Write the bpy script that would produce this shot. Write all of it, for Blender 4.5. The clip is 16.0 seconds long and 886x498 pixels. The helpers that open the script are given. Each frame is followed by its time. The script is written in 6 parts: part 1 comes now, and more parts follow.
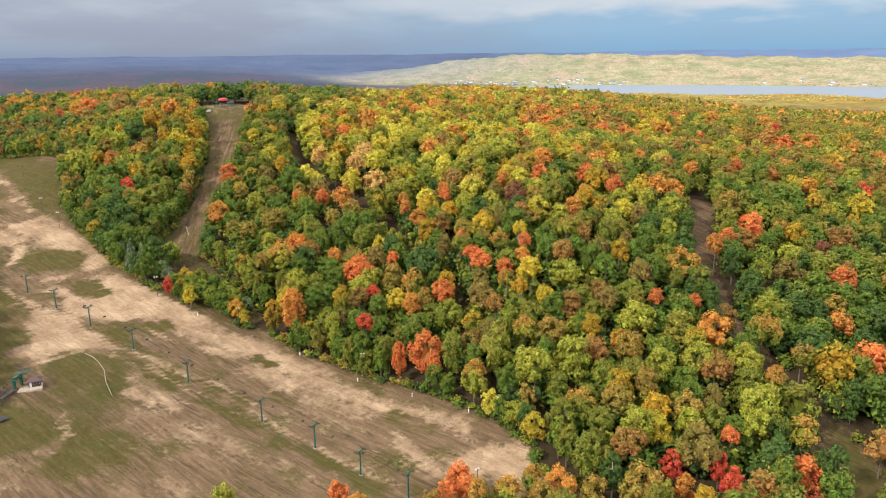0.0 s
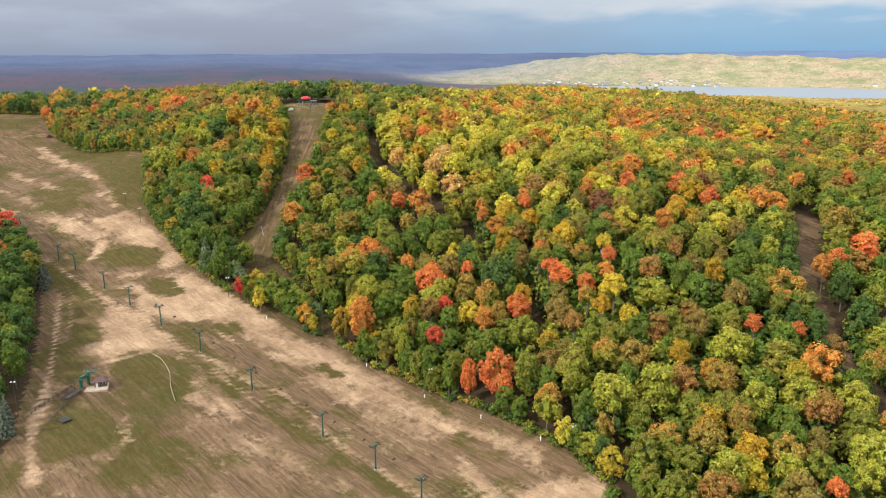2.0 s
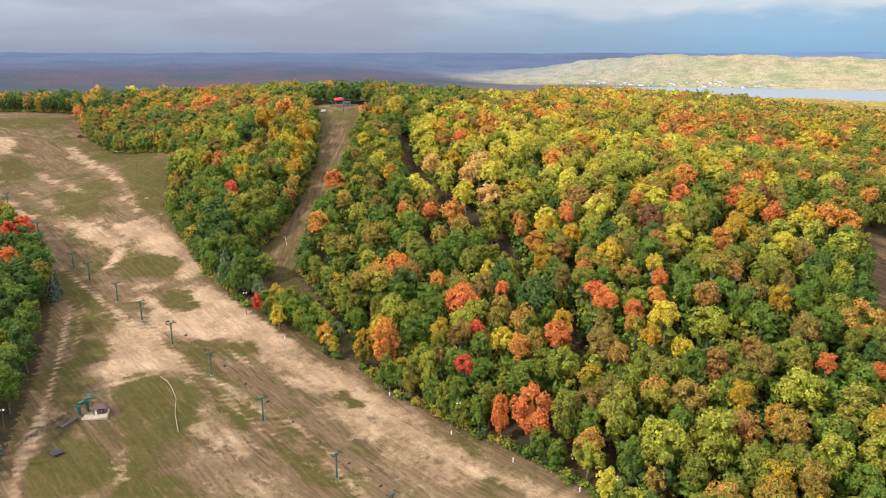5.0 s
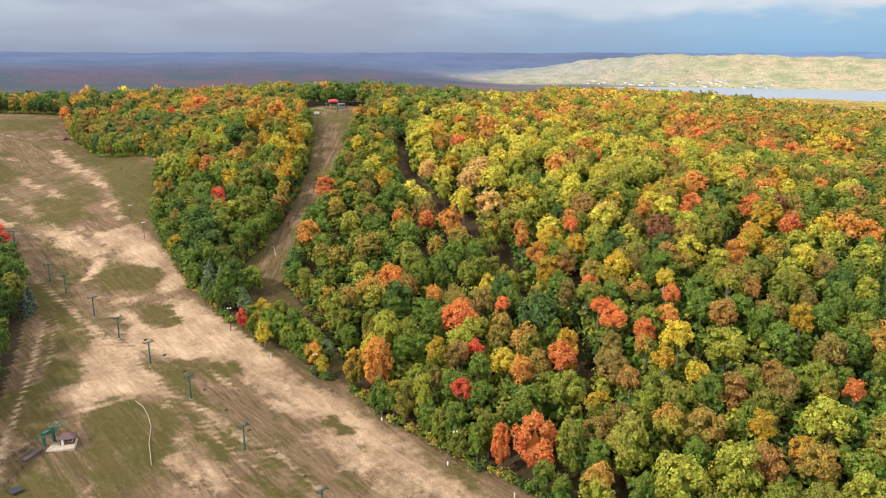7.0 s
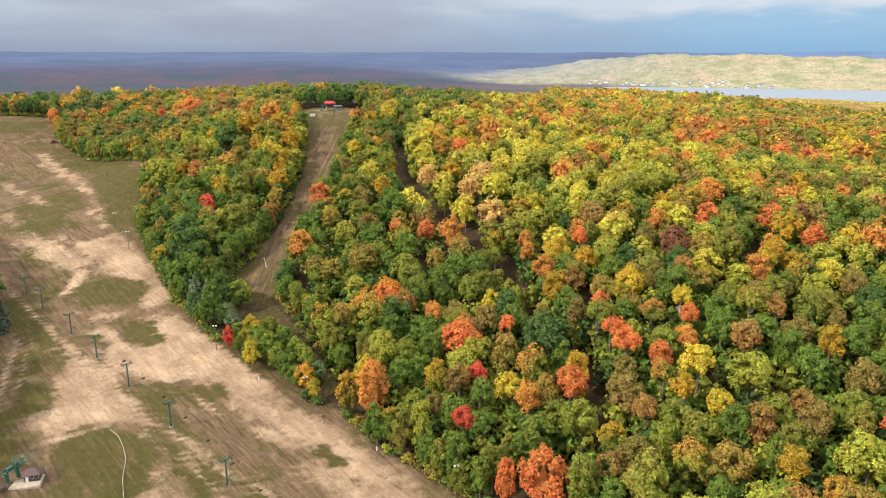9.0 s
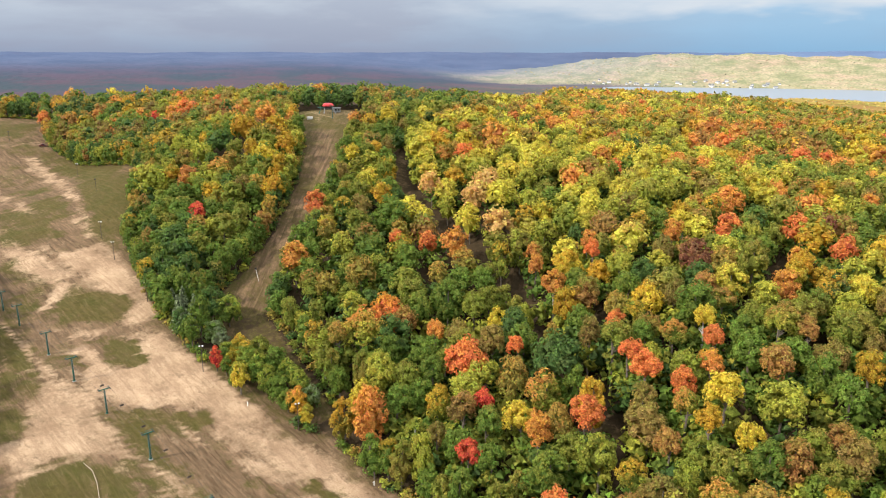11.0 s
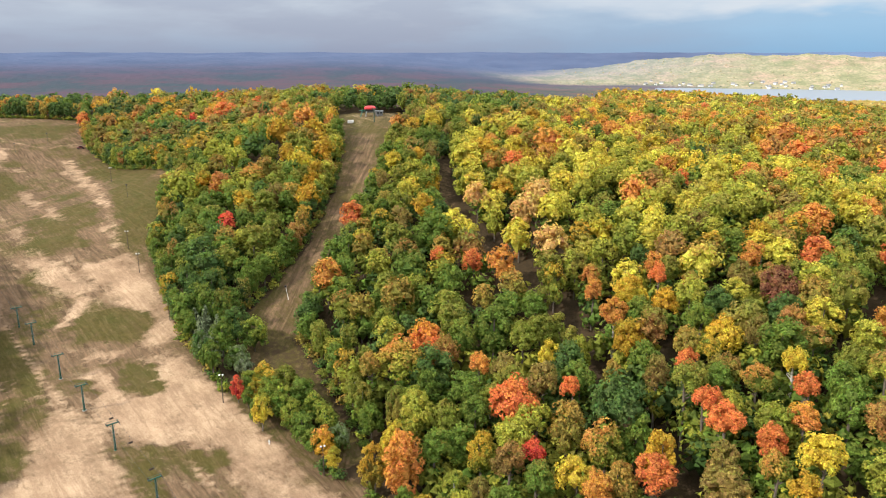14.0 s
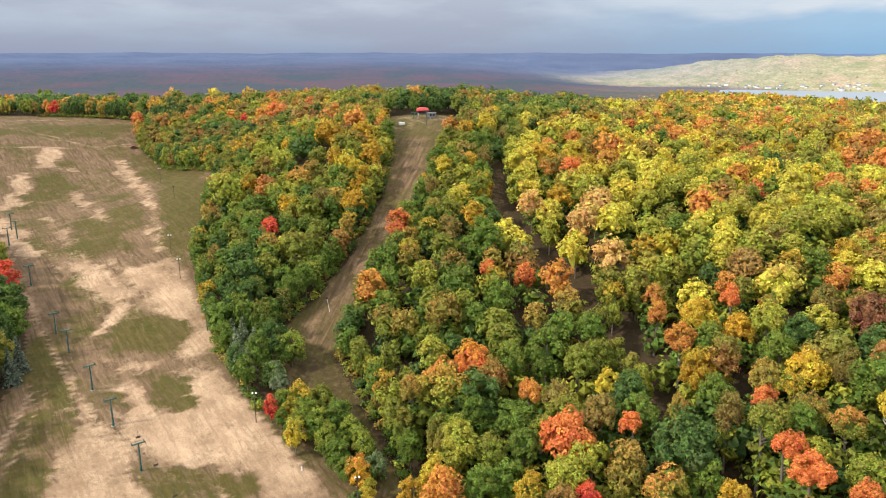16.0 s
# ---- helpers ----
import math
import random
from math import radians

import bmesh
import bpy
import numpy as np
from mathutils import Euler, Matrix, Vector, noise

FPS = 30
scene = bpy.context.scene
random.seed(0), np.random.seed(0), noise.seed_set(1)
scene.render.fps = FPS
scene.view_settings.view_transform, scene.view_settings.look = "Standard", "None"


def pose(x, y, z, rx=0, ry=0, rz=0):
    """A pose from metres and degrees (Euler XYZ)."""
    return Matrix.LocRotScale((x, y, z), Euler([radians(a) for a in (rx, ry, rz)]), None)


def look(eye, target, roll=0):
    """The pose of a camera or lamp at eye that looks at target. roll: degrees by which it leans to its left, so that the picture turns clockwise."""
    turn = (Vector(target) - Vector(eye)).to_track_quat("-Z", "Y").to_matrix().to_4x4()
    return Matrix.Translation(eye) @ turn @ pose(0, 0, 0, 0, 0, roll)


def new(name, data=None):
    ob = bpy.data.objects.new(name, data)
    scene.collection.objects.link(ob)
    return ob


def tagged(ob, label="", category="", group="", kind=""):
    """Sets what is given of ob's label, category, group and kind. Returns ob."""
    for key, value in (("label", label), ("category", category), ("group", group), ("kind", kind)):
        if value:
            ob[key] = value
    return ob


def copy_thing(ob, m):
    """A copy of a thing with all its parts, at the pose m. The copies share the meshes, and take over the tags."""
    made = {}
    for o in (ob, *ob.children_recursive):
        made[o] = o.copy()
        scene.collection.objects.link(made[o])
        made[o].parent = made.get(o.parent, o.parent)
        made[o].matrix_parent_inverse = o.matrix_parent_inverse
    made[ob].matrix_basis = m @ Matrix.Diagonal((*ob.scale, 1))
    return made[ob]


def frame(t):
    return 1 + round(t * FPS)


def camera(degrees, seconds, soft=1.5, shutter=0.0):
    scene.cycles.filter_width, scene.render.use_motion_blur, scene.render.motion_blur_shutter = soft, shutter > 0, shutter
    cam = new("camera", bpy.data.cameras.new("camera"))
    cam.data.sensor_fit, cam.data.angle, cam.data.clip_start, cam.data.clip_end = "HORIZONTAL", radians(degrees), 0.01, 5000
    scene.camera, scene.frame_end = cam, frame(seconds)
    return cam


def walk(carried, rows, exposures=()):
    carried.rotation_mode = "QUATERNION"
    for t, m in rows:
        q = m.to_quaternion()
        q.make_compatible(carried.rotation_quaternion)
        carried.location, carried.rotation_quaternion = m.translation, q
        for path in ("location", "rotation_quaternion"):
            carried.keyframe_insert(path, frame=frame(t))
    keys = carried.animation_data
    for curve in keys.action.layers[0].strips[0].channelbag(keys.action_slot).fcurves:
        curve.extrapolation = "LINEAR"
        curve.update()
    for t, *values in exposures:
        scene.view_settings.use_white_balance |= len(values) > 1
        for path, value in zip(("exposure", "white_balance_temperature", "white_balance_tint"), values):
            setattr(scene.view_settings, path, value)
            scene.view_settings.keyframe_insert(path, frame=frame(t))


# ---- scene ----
cam = camera(61.87, 16.0, soft=1.1)
PATH = [
    (0.0, pose(0.31, 0.36, 124.81, 75.140, 0.555, -0.000)),
    (0.5, pose(0.97, 4.45, 124.86, 75.134, 0.459, 1.642)),
    (1.0, pose(1.49, 8.60, 124.91, 75.127, 0.372, 3.353)),
    (1.5, pose(1.88, 12.81, 124.97, 75.121, 0.295, 5.053)),
    (2.0, pose(2.14, 17.06, 125.04, 75.113, 0.227, 6.663)),
    (2.5, pose(2.30, 21.37, 125.10, 75.106, 0.167, 7.991)),
    (3.0, pose(2.34, 25.71, 125.17, 75.099, 0.115, 9.266)),
    (3.5, pose(2.28, 30.10, 125.24, 75.091, 0.071, 9.998)),
    (4.0, pose(2.12, 34.52, 125.31, 75.084, 0.033, 9.978)),
    (6.5, pose(0.09, 57.08, 125.63, 75.049, -0.069, 9.895)),
    (7.0, pose(-0.52, 61.65, 125.69, 75.043, -0.075, 9.902)),
    (7.5, pose(-1.19, 66.24, 125.74, 75.038, -0.078, 9.927)),
    (8.0, pose(-1.91, 70.83, 125.79, 75.033, -0.078, 9.934)),
    (8.5, pose(-2.67, 75.43, 125.83, 75.028, -0.075, 9.950)),
    (9.0, pose(-3.46, 80.03, 125.87, 75.025, -0.070, 9.969)),
    (11.5, pose(-7.77, 102.95, 125.93, 75.019, -0.032, 10.167)),
    (12.0, pose(-8.66, 107.49, 125.91, 75.020, -0.025, 10.196)),
    (12.5, pose(-9.54, 112.00, 125.88, 75.023, -0.019, 10.962)),
    (13.0, pose(-10.41, 116.49, 125.84, 75.027, -0.014, 11.940)),
    (13.5, pose(-11.26, 120.95, 125.79, 75.032, -0.013, 12.908)),
    (14.0, pose(-12.08, 125.38, 125.72, 75.039, -0.013, 13.776)),
    (14.5, pose(-12.87, 129.77, 125.64, 75.047, -0.018, 14.640)),
    (15.0, pose(-13.63, 134.13, 125.55, 75.056, -0.025, 15.659)),
    (15.5, pose(-14.34, 138.43, 125.44, 75.067, -0.037, 16.871)),
    (16.0, pose(-15.01, 142.70, 125.32, 75.079, -0.054, 18.161)),
]
walk(cam, PATH, exposures=[(0.0, -0.14), (5.0, -0.07), (9.0, -0.02), (16.0, 0.0)])

# ---- sky and sun ----
SUN_FROM = Vector((-0.65, -0.48, 0.60)).normalized()
sun_data = bpy.data.lights.new("sun", "SUN")
sun_data.energy, sun_data.angle, sun_data.color = 4.7, radians(2.5), (1.0, 0.92, 0.80)
sun = new("sun", sun_data)
sun.matrix_world = look(SUN_FROM * 500, (0, 0, 0))

world = bpy.data.worlds.new("sky")
scene.world = world
world.use_nodes = True
wt = world.node_tree
wt.nodes.clear()


def wnode(kind, **sets):
    n = wt.nodes.new(kind)
    for k, v in sets.items():
        if k in n.inputs:
            n.inputs[k].default_value = v
    return n


def wlink(a, b):
    wt.links.new(a, b)


def wmath(op, a, b=None, clamp=False):
    n = wt.nodes.new("ShaderNodeMath")
    n.operation, n.use_clamp = op, clamp
    for i, v in enumerate((a, b)):
        if v is None:
            continue
        if isinstance(v, (int, float)):
            n.inputs[i].default_value = v
        else:
            wlink(v, n.inputs[i])
    return n.outputs[0]


def wmix(fac, a, b):
    n = wt.nodes.new("ShaderNodeMix")
    n.data_type = "RGBA"
    for i, v in ((0, fac), (6, a), (7, b)):
        if isinstance(v, (int, float)):
            n.inputs[i].default_value = v
        elif isinstance(v, tuple):
            n.inputs[i].default_value = (*v, 1)
        else:
            wlink(v, n.inputs[i])
    return n.outputs[2]


sky = wnode("ShaderNodeTexSky")
sky.sky_type, sky.sun_disc = "NISHITA", False
sky.sun_elevation = math.asin(SUN_FROM.z)
sky.sun_rotation = math.atan2(SUN_FROM.x, SUN_FROM.y)
coord = wnode("ShaderNodeTexCoord")
split = wnode("ShaderNodeSeparateXYZ")
wlink(coord.outputs["Generated"], split.inputs[0])
dx, dy, dz = split.outputs
flat = wnode("ShaderNodeCombineXYZ")          # cloud layers seen edge-on: stretched sideways
wlink(wmath("MULTIPLY", dx, 5.0), flat.inputs[0])
wlink(wmath("MULTIPLY", dy, 2.0), flat.inputs[1])
wlink(wmath("MULTIPLY", dz, 22.0), flat.inputs[2])
billow = wnode("ShaderNodeTexNoise", Scale=1.0, Detail=5.0, Roughness=0.55)
wlink(flat.outputs[0], billow.inputs["Vector"])
veil = wnode("ShaderNodeTexNoise", Scale=2.2, Detail=3.0)
wlink(flat.outputs[0], veil.inputs["Vector"])
side = wmath("MULTIPLY_ADD", dx, 2.0, True)   # 0 in the west, 1 in the east
side.node.inputs[2].default_value = 0.52
wob = wmath("MULTIPLY_ADD", billow.outputs["Fac"], 0.9, False)
wlink(side, wob.node.inputs[2])
east = wmath("SUBTRACT", wob, 0.45, True)
up = wmath("MULTIPLY", dz, 13.0, True)        # 0 at the horizon, 1 from four degrees up
grey = wmix(up, (0.34, 0.39, 0.53), (0.50, 0.56, 0.68))
blue = wmix(up, (0.28, 0.52, 0.78), (0.44, 0.66, 0.88))
cloud = wmix(east, grey, blue)
puff = wmath("MULTIPLY", wmath("SUBTRACT", billow.outputs["Fac"], 0.46), 4.5, True)
puff = wmath("MULTIPLY", puff, up, True)
puff = wmath("MULTIPLY", puff, wmath("SUBTRACT", 1.0, wmath("MULTIPLY", east, 0.75)), True)
cloud = wmix(wmath("MULTIPLY", puff, 0.7), cloud, (0.70, 0.755, 0.83))
bank = wmath("MULTIPLY_ADD", veil.outputs["Fac"], 0.07, False)     # white underside of the eastern cloud
wlink(dz, bank.node.inputs[2])
bank = wmath("MULTIPLY", wmath("SUBTRACT", bank, 0.074), 40.0, True)
cloud = wmix(wmath("MULTIPLY", wmath("MULTIPLY", bank, east), 0.85), cloud, (0.84, 0.86, 0.90))
high = wmath("MULTIPLY", wmath("SUBTRACT", dz, 0.12), 6.0, True)   # the bright overcast overhead
cloud = wmix(high, cloud, (1.75, 1.77, 1.82))
clear = wnode("ShaderNodeBackground", Strength=0.08)
wlink(sky.outputs[0], clear.inputs[0])
overcast = wnode("ShaderNodeBackground", Strength=1.0)
wlink(cloud, overcast.inputs[0])
both = wt.nodes.new("ShaderNodeMixShader")
both.inputs[0].default_value = 0.92
wlink(clear.outputs[0], both.inputs[1])
wlink(overcast.outputs[0], both.inputs[2])
world_out = wt.nodes.new("ShaderNodeOutputWorld")
wlink(both.outputs[0], world_out.inputs[0])

# ---- lie of the land: a hillside and a plateau, with broad rises and hollows (x, y, spread, height) ----
HILLS = [
    (-330, 180, 110, 5.9),
    (-200, 180, 110, 12.9),
    (-110, 180, 110, 7.4),
    (-30, 180, 110, -3.1),
    (60, 180, 110, 1.6),
    (170, 180, 110, -11.2),
    (-330, 300, 85, -7.0),
    (-200, 300, 85, -7.4),
    (-110, 300, 85, -2.6),
    (-30, 300, 85, -11.7),
    (60, 300, 85, 19.0),
    (170, 300, 85, 5.6),
]
HILLS += [
    (-330, 400, 85, -13.7),
    (-200, 400, 85, -14.3),
    (-110, 400, 85, -2.8),
    (-30, 400, 85, 0.9),
    (60, 400, 85, 9.5),
    (170, 400, 85, 9.2),
    (-330, 500, 90, -19.2),
    (-200, 500, 90, 4.5),
    (-110, 500, 90, 6.5),
    (-30, 500, 90, -1.4),
    (60, 500, 90, -4.7),
    (170, 500, 90, -6.2),
    (-400, 640, 140, 3.0),
    (-200, 640, 140, 12.1),
    (0, 640, 140, 4.8),
    (250, 640, 140, 0.9),
    (-400, 860, 200, -2.5),
    (-200, 860, 200, -3.8),
    (0, 860, 200, -5.3),
    (250, 860, 200, -8.7),
    (-162, 552, 28, 2.2),
]
LAKE_Z = -46.0


def sigmoid(v):
    return 1 / (1 + np.exp(-np.clip(v, -40, 40)))


def hill(x, y):
    z = 84 * sigmoid((y - 0.25 * x - 350) / 62) * (1 - 0.55 * sigmoid((x - 330) / 90)) - 8
    for hx, hy, spread, high_m in HILLS:
        z = z + high_m * np.exp(-((x - hx) ** 2 + (y - hy) ** 2) / spread ** 2)
    return z


def land(x, y):
    """Height of the ground anywhere, down to the plain and the lake and up to the far ridges."""
    x, y = np.asarray(x, float), np.asarray(y, float)
    away = np.hypot(x, y)
    az = np.degrees(np.arctan2(x, y))
    near = hill(np.clip(x, -900, 900), np.clip(y, -400, 1000))
    plain = -44 + 5 * np.sin(x / 310 + 1) * np.sin(y / 270)
    out = sigmoid((away - 1500) / 140)
    z = near * (1 - out) + plain * out
    # ridge beyond the lake, and the low ranges behind the plain
    shore = np.clip((az + 11) / 16, 0, 1)
    shore = shore * shore * (3 - 2 * shore)
    bump = 9 * np.sin(az * 1.1 + 1) + 5 * np.sin(az * 2.9) + 3 * np.sin(az * 5.3 + x / 90)
    rise = np.clip((away - 4000) / 780, 0, 1)
    rise = rise * rise * (3 - 2 * rise)
    z = z + rise * shore * (152 - 1.5 * np.abs(az - 7) + 0.6 * bump)
    low = np.clip((away - 2600) / 2250, 0, 1)
    z = z + sigmoid((-10.5 - az) / 2.6) * low ** 1.5 * (158 + 3 * np.sin(az * 0.5) + 2 * np.sin(az * 1.3 + 2))
    water = sigmoid((az - 1.5) / 0.7) * sigmoid((away - 3150 - 60 * np.sin(az * 0.55)) / 30) * sigmoid((3990 - away) / 25)
    return z * (1 - water) + (LAKE_Z - 6) * water


def land1(x, y):
    return float(land(x, y))


# ---- open ground: outlines on the plan ----
SLOPE = [(150, -150), (44, 193), (26, 203), (28, 213), (19, 224), (6, 236), (-6, 245), (-24, 255), (-45, 270), (-58, 276), (-75, 290), (-86, 291),
         (-108, 300), (-119, 307), (-140, 321), (-157, 336), (-173, 354), (-189, 371), (-201, 387), (-227, 438), (-245, 470), (-265, 486), (-308, 508), (-342, 533),
         (-363, 550), (-403, 600), (-500, 600), (-700, 590), (-700, 430), (-400, 400), (-300, 375), (-262, 352), (-240, 338), (-219, 318), (-204, 296), (-181, 258),
         (-160, 222), (-146, 194), (-60, -150)]
TRAIL_WEST = [(-84, 292), (-76, 300), (-88, 314), (-100, 326), (-117, 343), (-121, 366), (-120, 390), (-120, 415), (-122, 446), (-130, 492), (-132, 540), (-128, 568),
              (-190, 568), (-186, 545), (-155, 490), (-141, 440), (-137, 400), (-138, 370), (-143, 345), (-132, 329), (-120, 318), (-104, 304)]
TRAIL_EAST = [(-96, 470), (-91, 447), (-84, 428), (-75, 418), (-66, 402), (-54, 387), (-39, 368), (-23, 345), (-3, 313), (8, 292)]
ROAD_EAST = [(136, 384), (132, 372), (122, 338), (115, 312), (113, 288), (116, 272), (125, 248), (131, 232), (133, 212), (126, 196), (110, 160), (90, 110)]


def inside(poly, x, y):
    x, y = np.asarray(x, float), np.asarray(y, float)
    hit = np.zeros(x.shape, bool)
    for (x0, y0), (x1, y1) in zip(poly, poly[1:] + poly[:1]):
        if y0 != y1:
            hit ^= ((y0 > y) != (y1 > y)) & (x < (x1 - x0) * (y - y0) / (y1 - y0) + x0)
    return hit


def off_line(line, x, y):
    """Distance from a line of points."""
    x, y = np.asarray(x, float), np.asarray(y, float)
    best = np.full(x.shape, 1e9)
    for (x0, y0), (x1, y1) in zip(line, line[1:]):
        ux, uy = x1 - x0, y1 - y0
        k = np.clip(((x - x0) * ux + (y - y0) * uy) / (ux * ux + uy * uy), 0, 1)
        best = np.minimum(best, np.hypot(x - x0 - k * ux, y - y0 - k * uy))
    return best


def open_ground(x, y):
    return inside(SLOPE, x, y) | inside(TRAIL_WEST, x, y)


def fbm(x, y, size, seed, octaves=4):
    """Smooth noise on the plan, about -1 to 1."""
    rng = np.random.default_rng(seed)
    total, amp, norm = np.zeros(np.shape(x)), 1.0, 0.0
    for _ in range(octaves):
        for _ in range(5):
            a, ph = rng.uniform(0, 2 * math.pi, 2)
            k = rng.uniform(0.7, 1.4) * 2 * math.pi / size
            total = total + amp * np.sin(k * (x * math.cos(a) + y * math.sin(a)) + ph + 1.3 * np.sin(k * 0.6 * (y * math.cos(a) - x * math.sin(a)) + ph * 2))
        norm += amp * 1.9
        size, amp = size / 2.1, amp * 0.6
    return total / norm


# ---- materials ----
def material(name):
    m = bpy.data.materials.new(name)
    m.use_nodes = True
    return m, m.node_tree, m.node_tree.nodes["Principled BSDF"]


def add(nt, kind, links=(), **sets):
    n = nt.nodes.new(kind)
    for k, v in sets.items():
        if k in n.inputs.keys():
            n.inputs[k].default_value = v
    for src, dst in links:
        nt.links.new(src, n.inputs[dst])
    return n


def mix(nt, fac, a, b, blend="MIX"):
    n = nt.nodes.new("ShaderNodeMix")
    n.data_type, n.blend_type = "RGBA", blend
    for i, v in ((0, fac), (6, a), (7, b)):
        if isinstance(v, (int, float)):
            n.inputs[i].default_value = v
        elif isinstance(v, tuple):
            n.inputs[i].default_value = (*v, 1)
        else:
            nt.links.new(v, n.inputs[i])
    return n.outputs[2]


def span(nt, value, lo, hi, a=0.0, b=1.0):
    n = nt.nodes.new("ShaderNodeMapRange")
    nt.links.new(value, n.inputs[0])
    for i, v in enumerate((lo, hi, a, b), 1):
        n.inputs[i].default_value = v
    return n.outputs[0]


def plain_paint(name, colour, rough=0.6, metal=0.0, grain=0.15, size=3.0, bump=0.1):
    m, nt, p = material(name)
    co = add(nt, "ShaderNodeTexCoord")
    big = add(nt, "ShaderNodeTexNoise", [(co.outputs["Object"], "Vector")], Scale=size, Detail=4.0)
    fine = add(nt, "ShaderNodeTexNoise", [(co.outputs["Object"], "Vector")], Scale=size * 9, Detail=3.0)
    dark = tuple(c * (1 - 2 * grain) for c in colour)
    lite = tuple(min(1, c * (1 + grain)) for c in colour)
    c1 = mix(nt, span(nt, big.outputs["Fac"], 0.3, 0.7), dark, lite)
    c2 = mix(nt, span(nt, fine.outputs["Fac"], 0.35, 0.75, 0, 0.5), c1, dark)
    nt.links.new(c2, p.inputs["Base Color"])
    p.inputs["Roughness"].default_value, p.inputs["Metallic"].default_value = rough, metal
    b = add(nt, "ShaderNodeBump", [(fine.outputs["Fac"], "Height")], Strength=bump, Distance=0.02)
    nt.links.new(b.outputs[0], p.inputs["Normal"])
    return m


def leaf_material():
    m, nt, p = material("leaves")
    tint = add(nt, "ShaderNodeAttribute")
    tint.attribute_name = "tint"
    geo = add(nt, "ShaderNodeNewGeometry")
    hsv = add(nt, "ShaderNodeHueSaturation", [(tint.outputs["Color"], "Color")])
    nt.links.new(span(nt, geo.outputs["Random Per Island"], 0, 1, 0.485, 0.515), hsv.inputs["Hue"])
    nt.links.new(span(nt, geo.outputs["Random Per Island"], 0, 1, 0.86, 1.15), hsv.inputs["Value"])
    speck = add(nt, "ShaderNodeTexNoise", [(geo.outputs["Position"], "Vector")], Scale=2.6, Detail=3.0, Roughness=0.7)
    fleck = add(nt, "ShaderNodeVectorMath", [(hsv.outputs[0], 0)])
    fleck.operation = "SCALE"
    nt.links.new(span(nt, speck.outputs["Fac"], 0.35, 0.65, 0.70, 1.32), fleck.inputs["Scale"])
    rough_leaf = add(nt, "ShaderNodeBump", [(speck.outputs["Fac"], "Height")], Strength=0.5, Distance=0.4)
    nt.links.new(rough_leaf.outputs[0], p.inputs["Normal"])
    nt.links.new(fleck.outputs[0], p.inputs["Base Color"])
    p.inputs["Roughness"].default_value = 0.62
    p.inputs["Specular IOR Level"].default_value = 0.16
    glow = add(nt, "ShaderNodeBsdfTranslucent", [(fleck.outputs[0], "Color")])
    both = nt.nodes.new("ShaderNodeMixShader")
    both.inputs[0].default_value = 0.34
    nt.links.new(p.outputs[0], both.inputs[1])
    nt.links.new(glow.outputs[0], both.inputs[2])
    nt.links.new(both.outputs[0], nt.nodes["Material Output"].inputs[0])
    return m


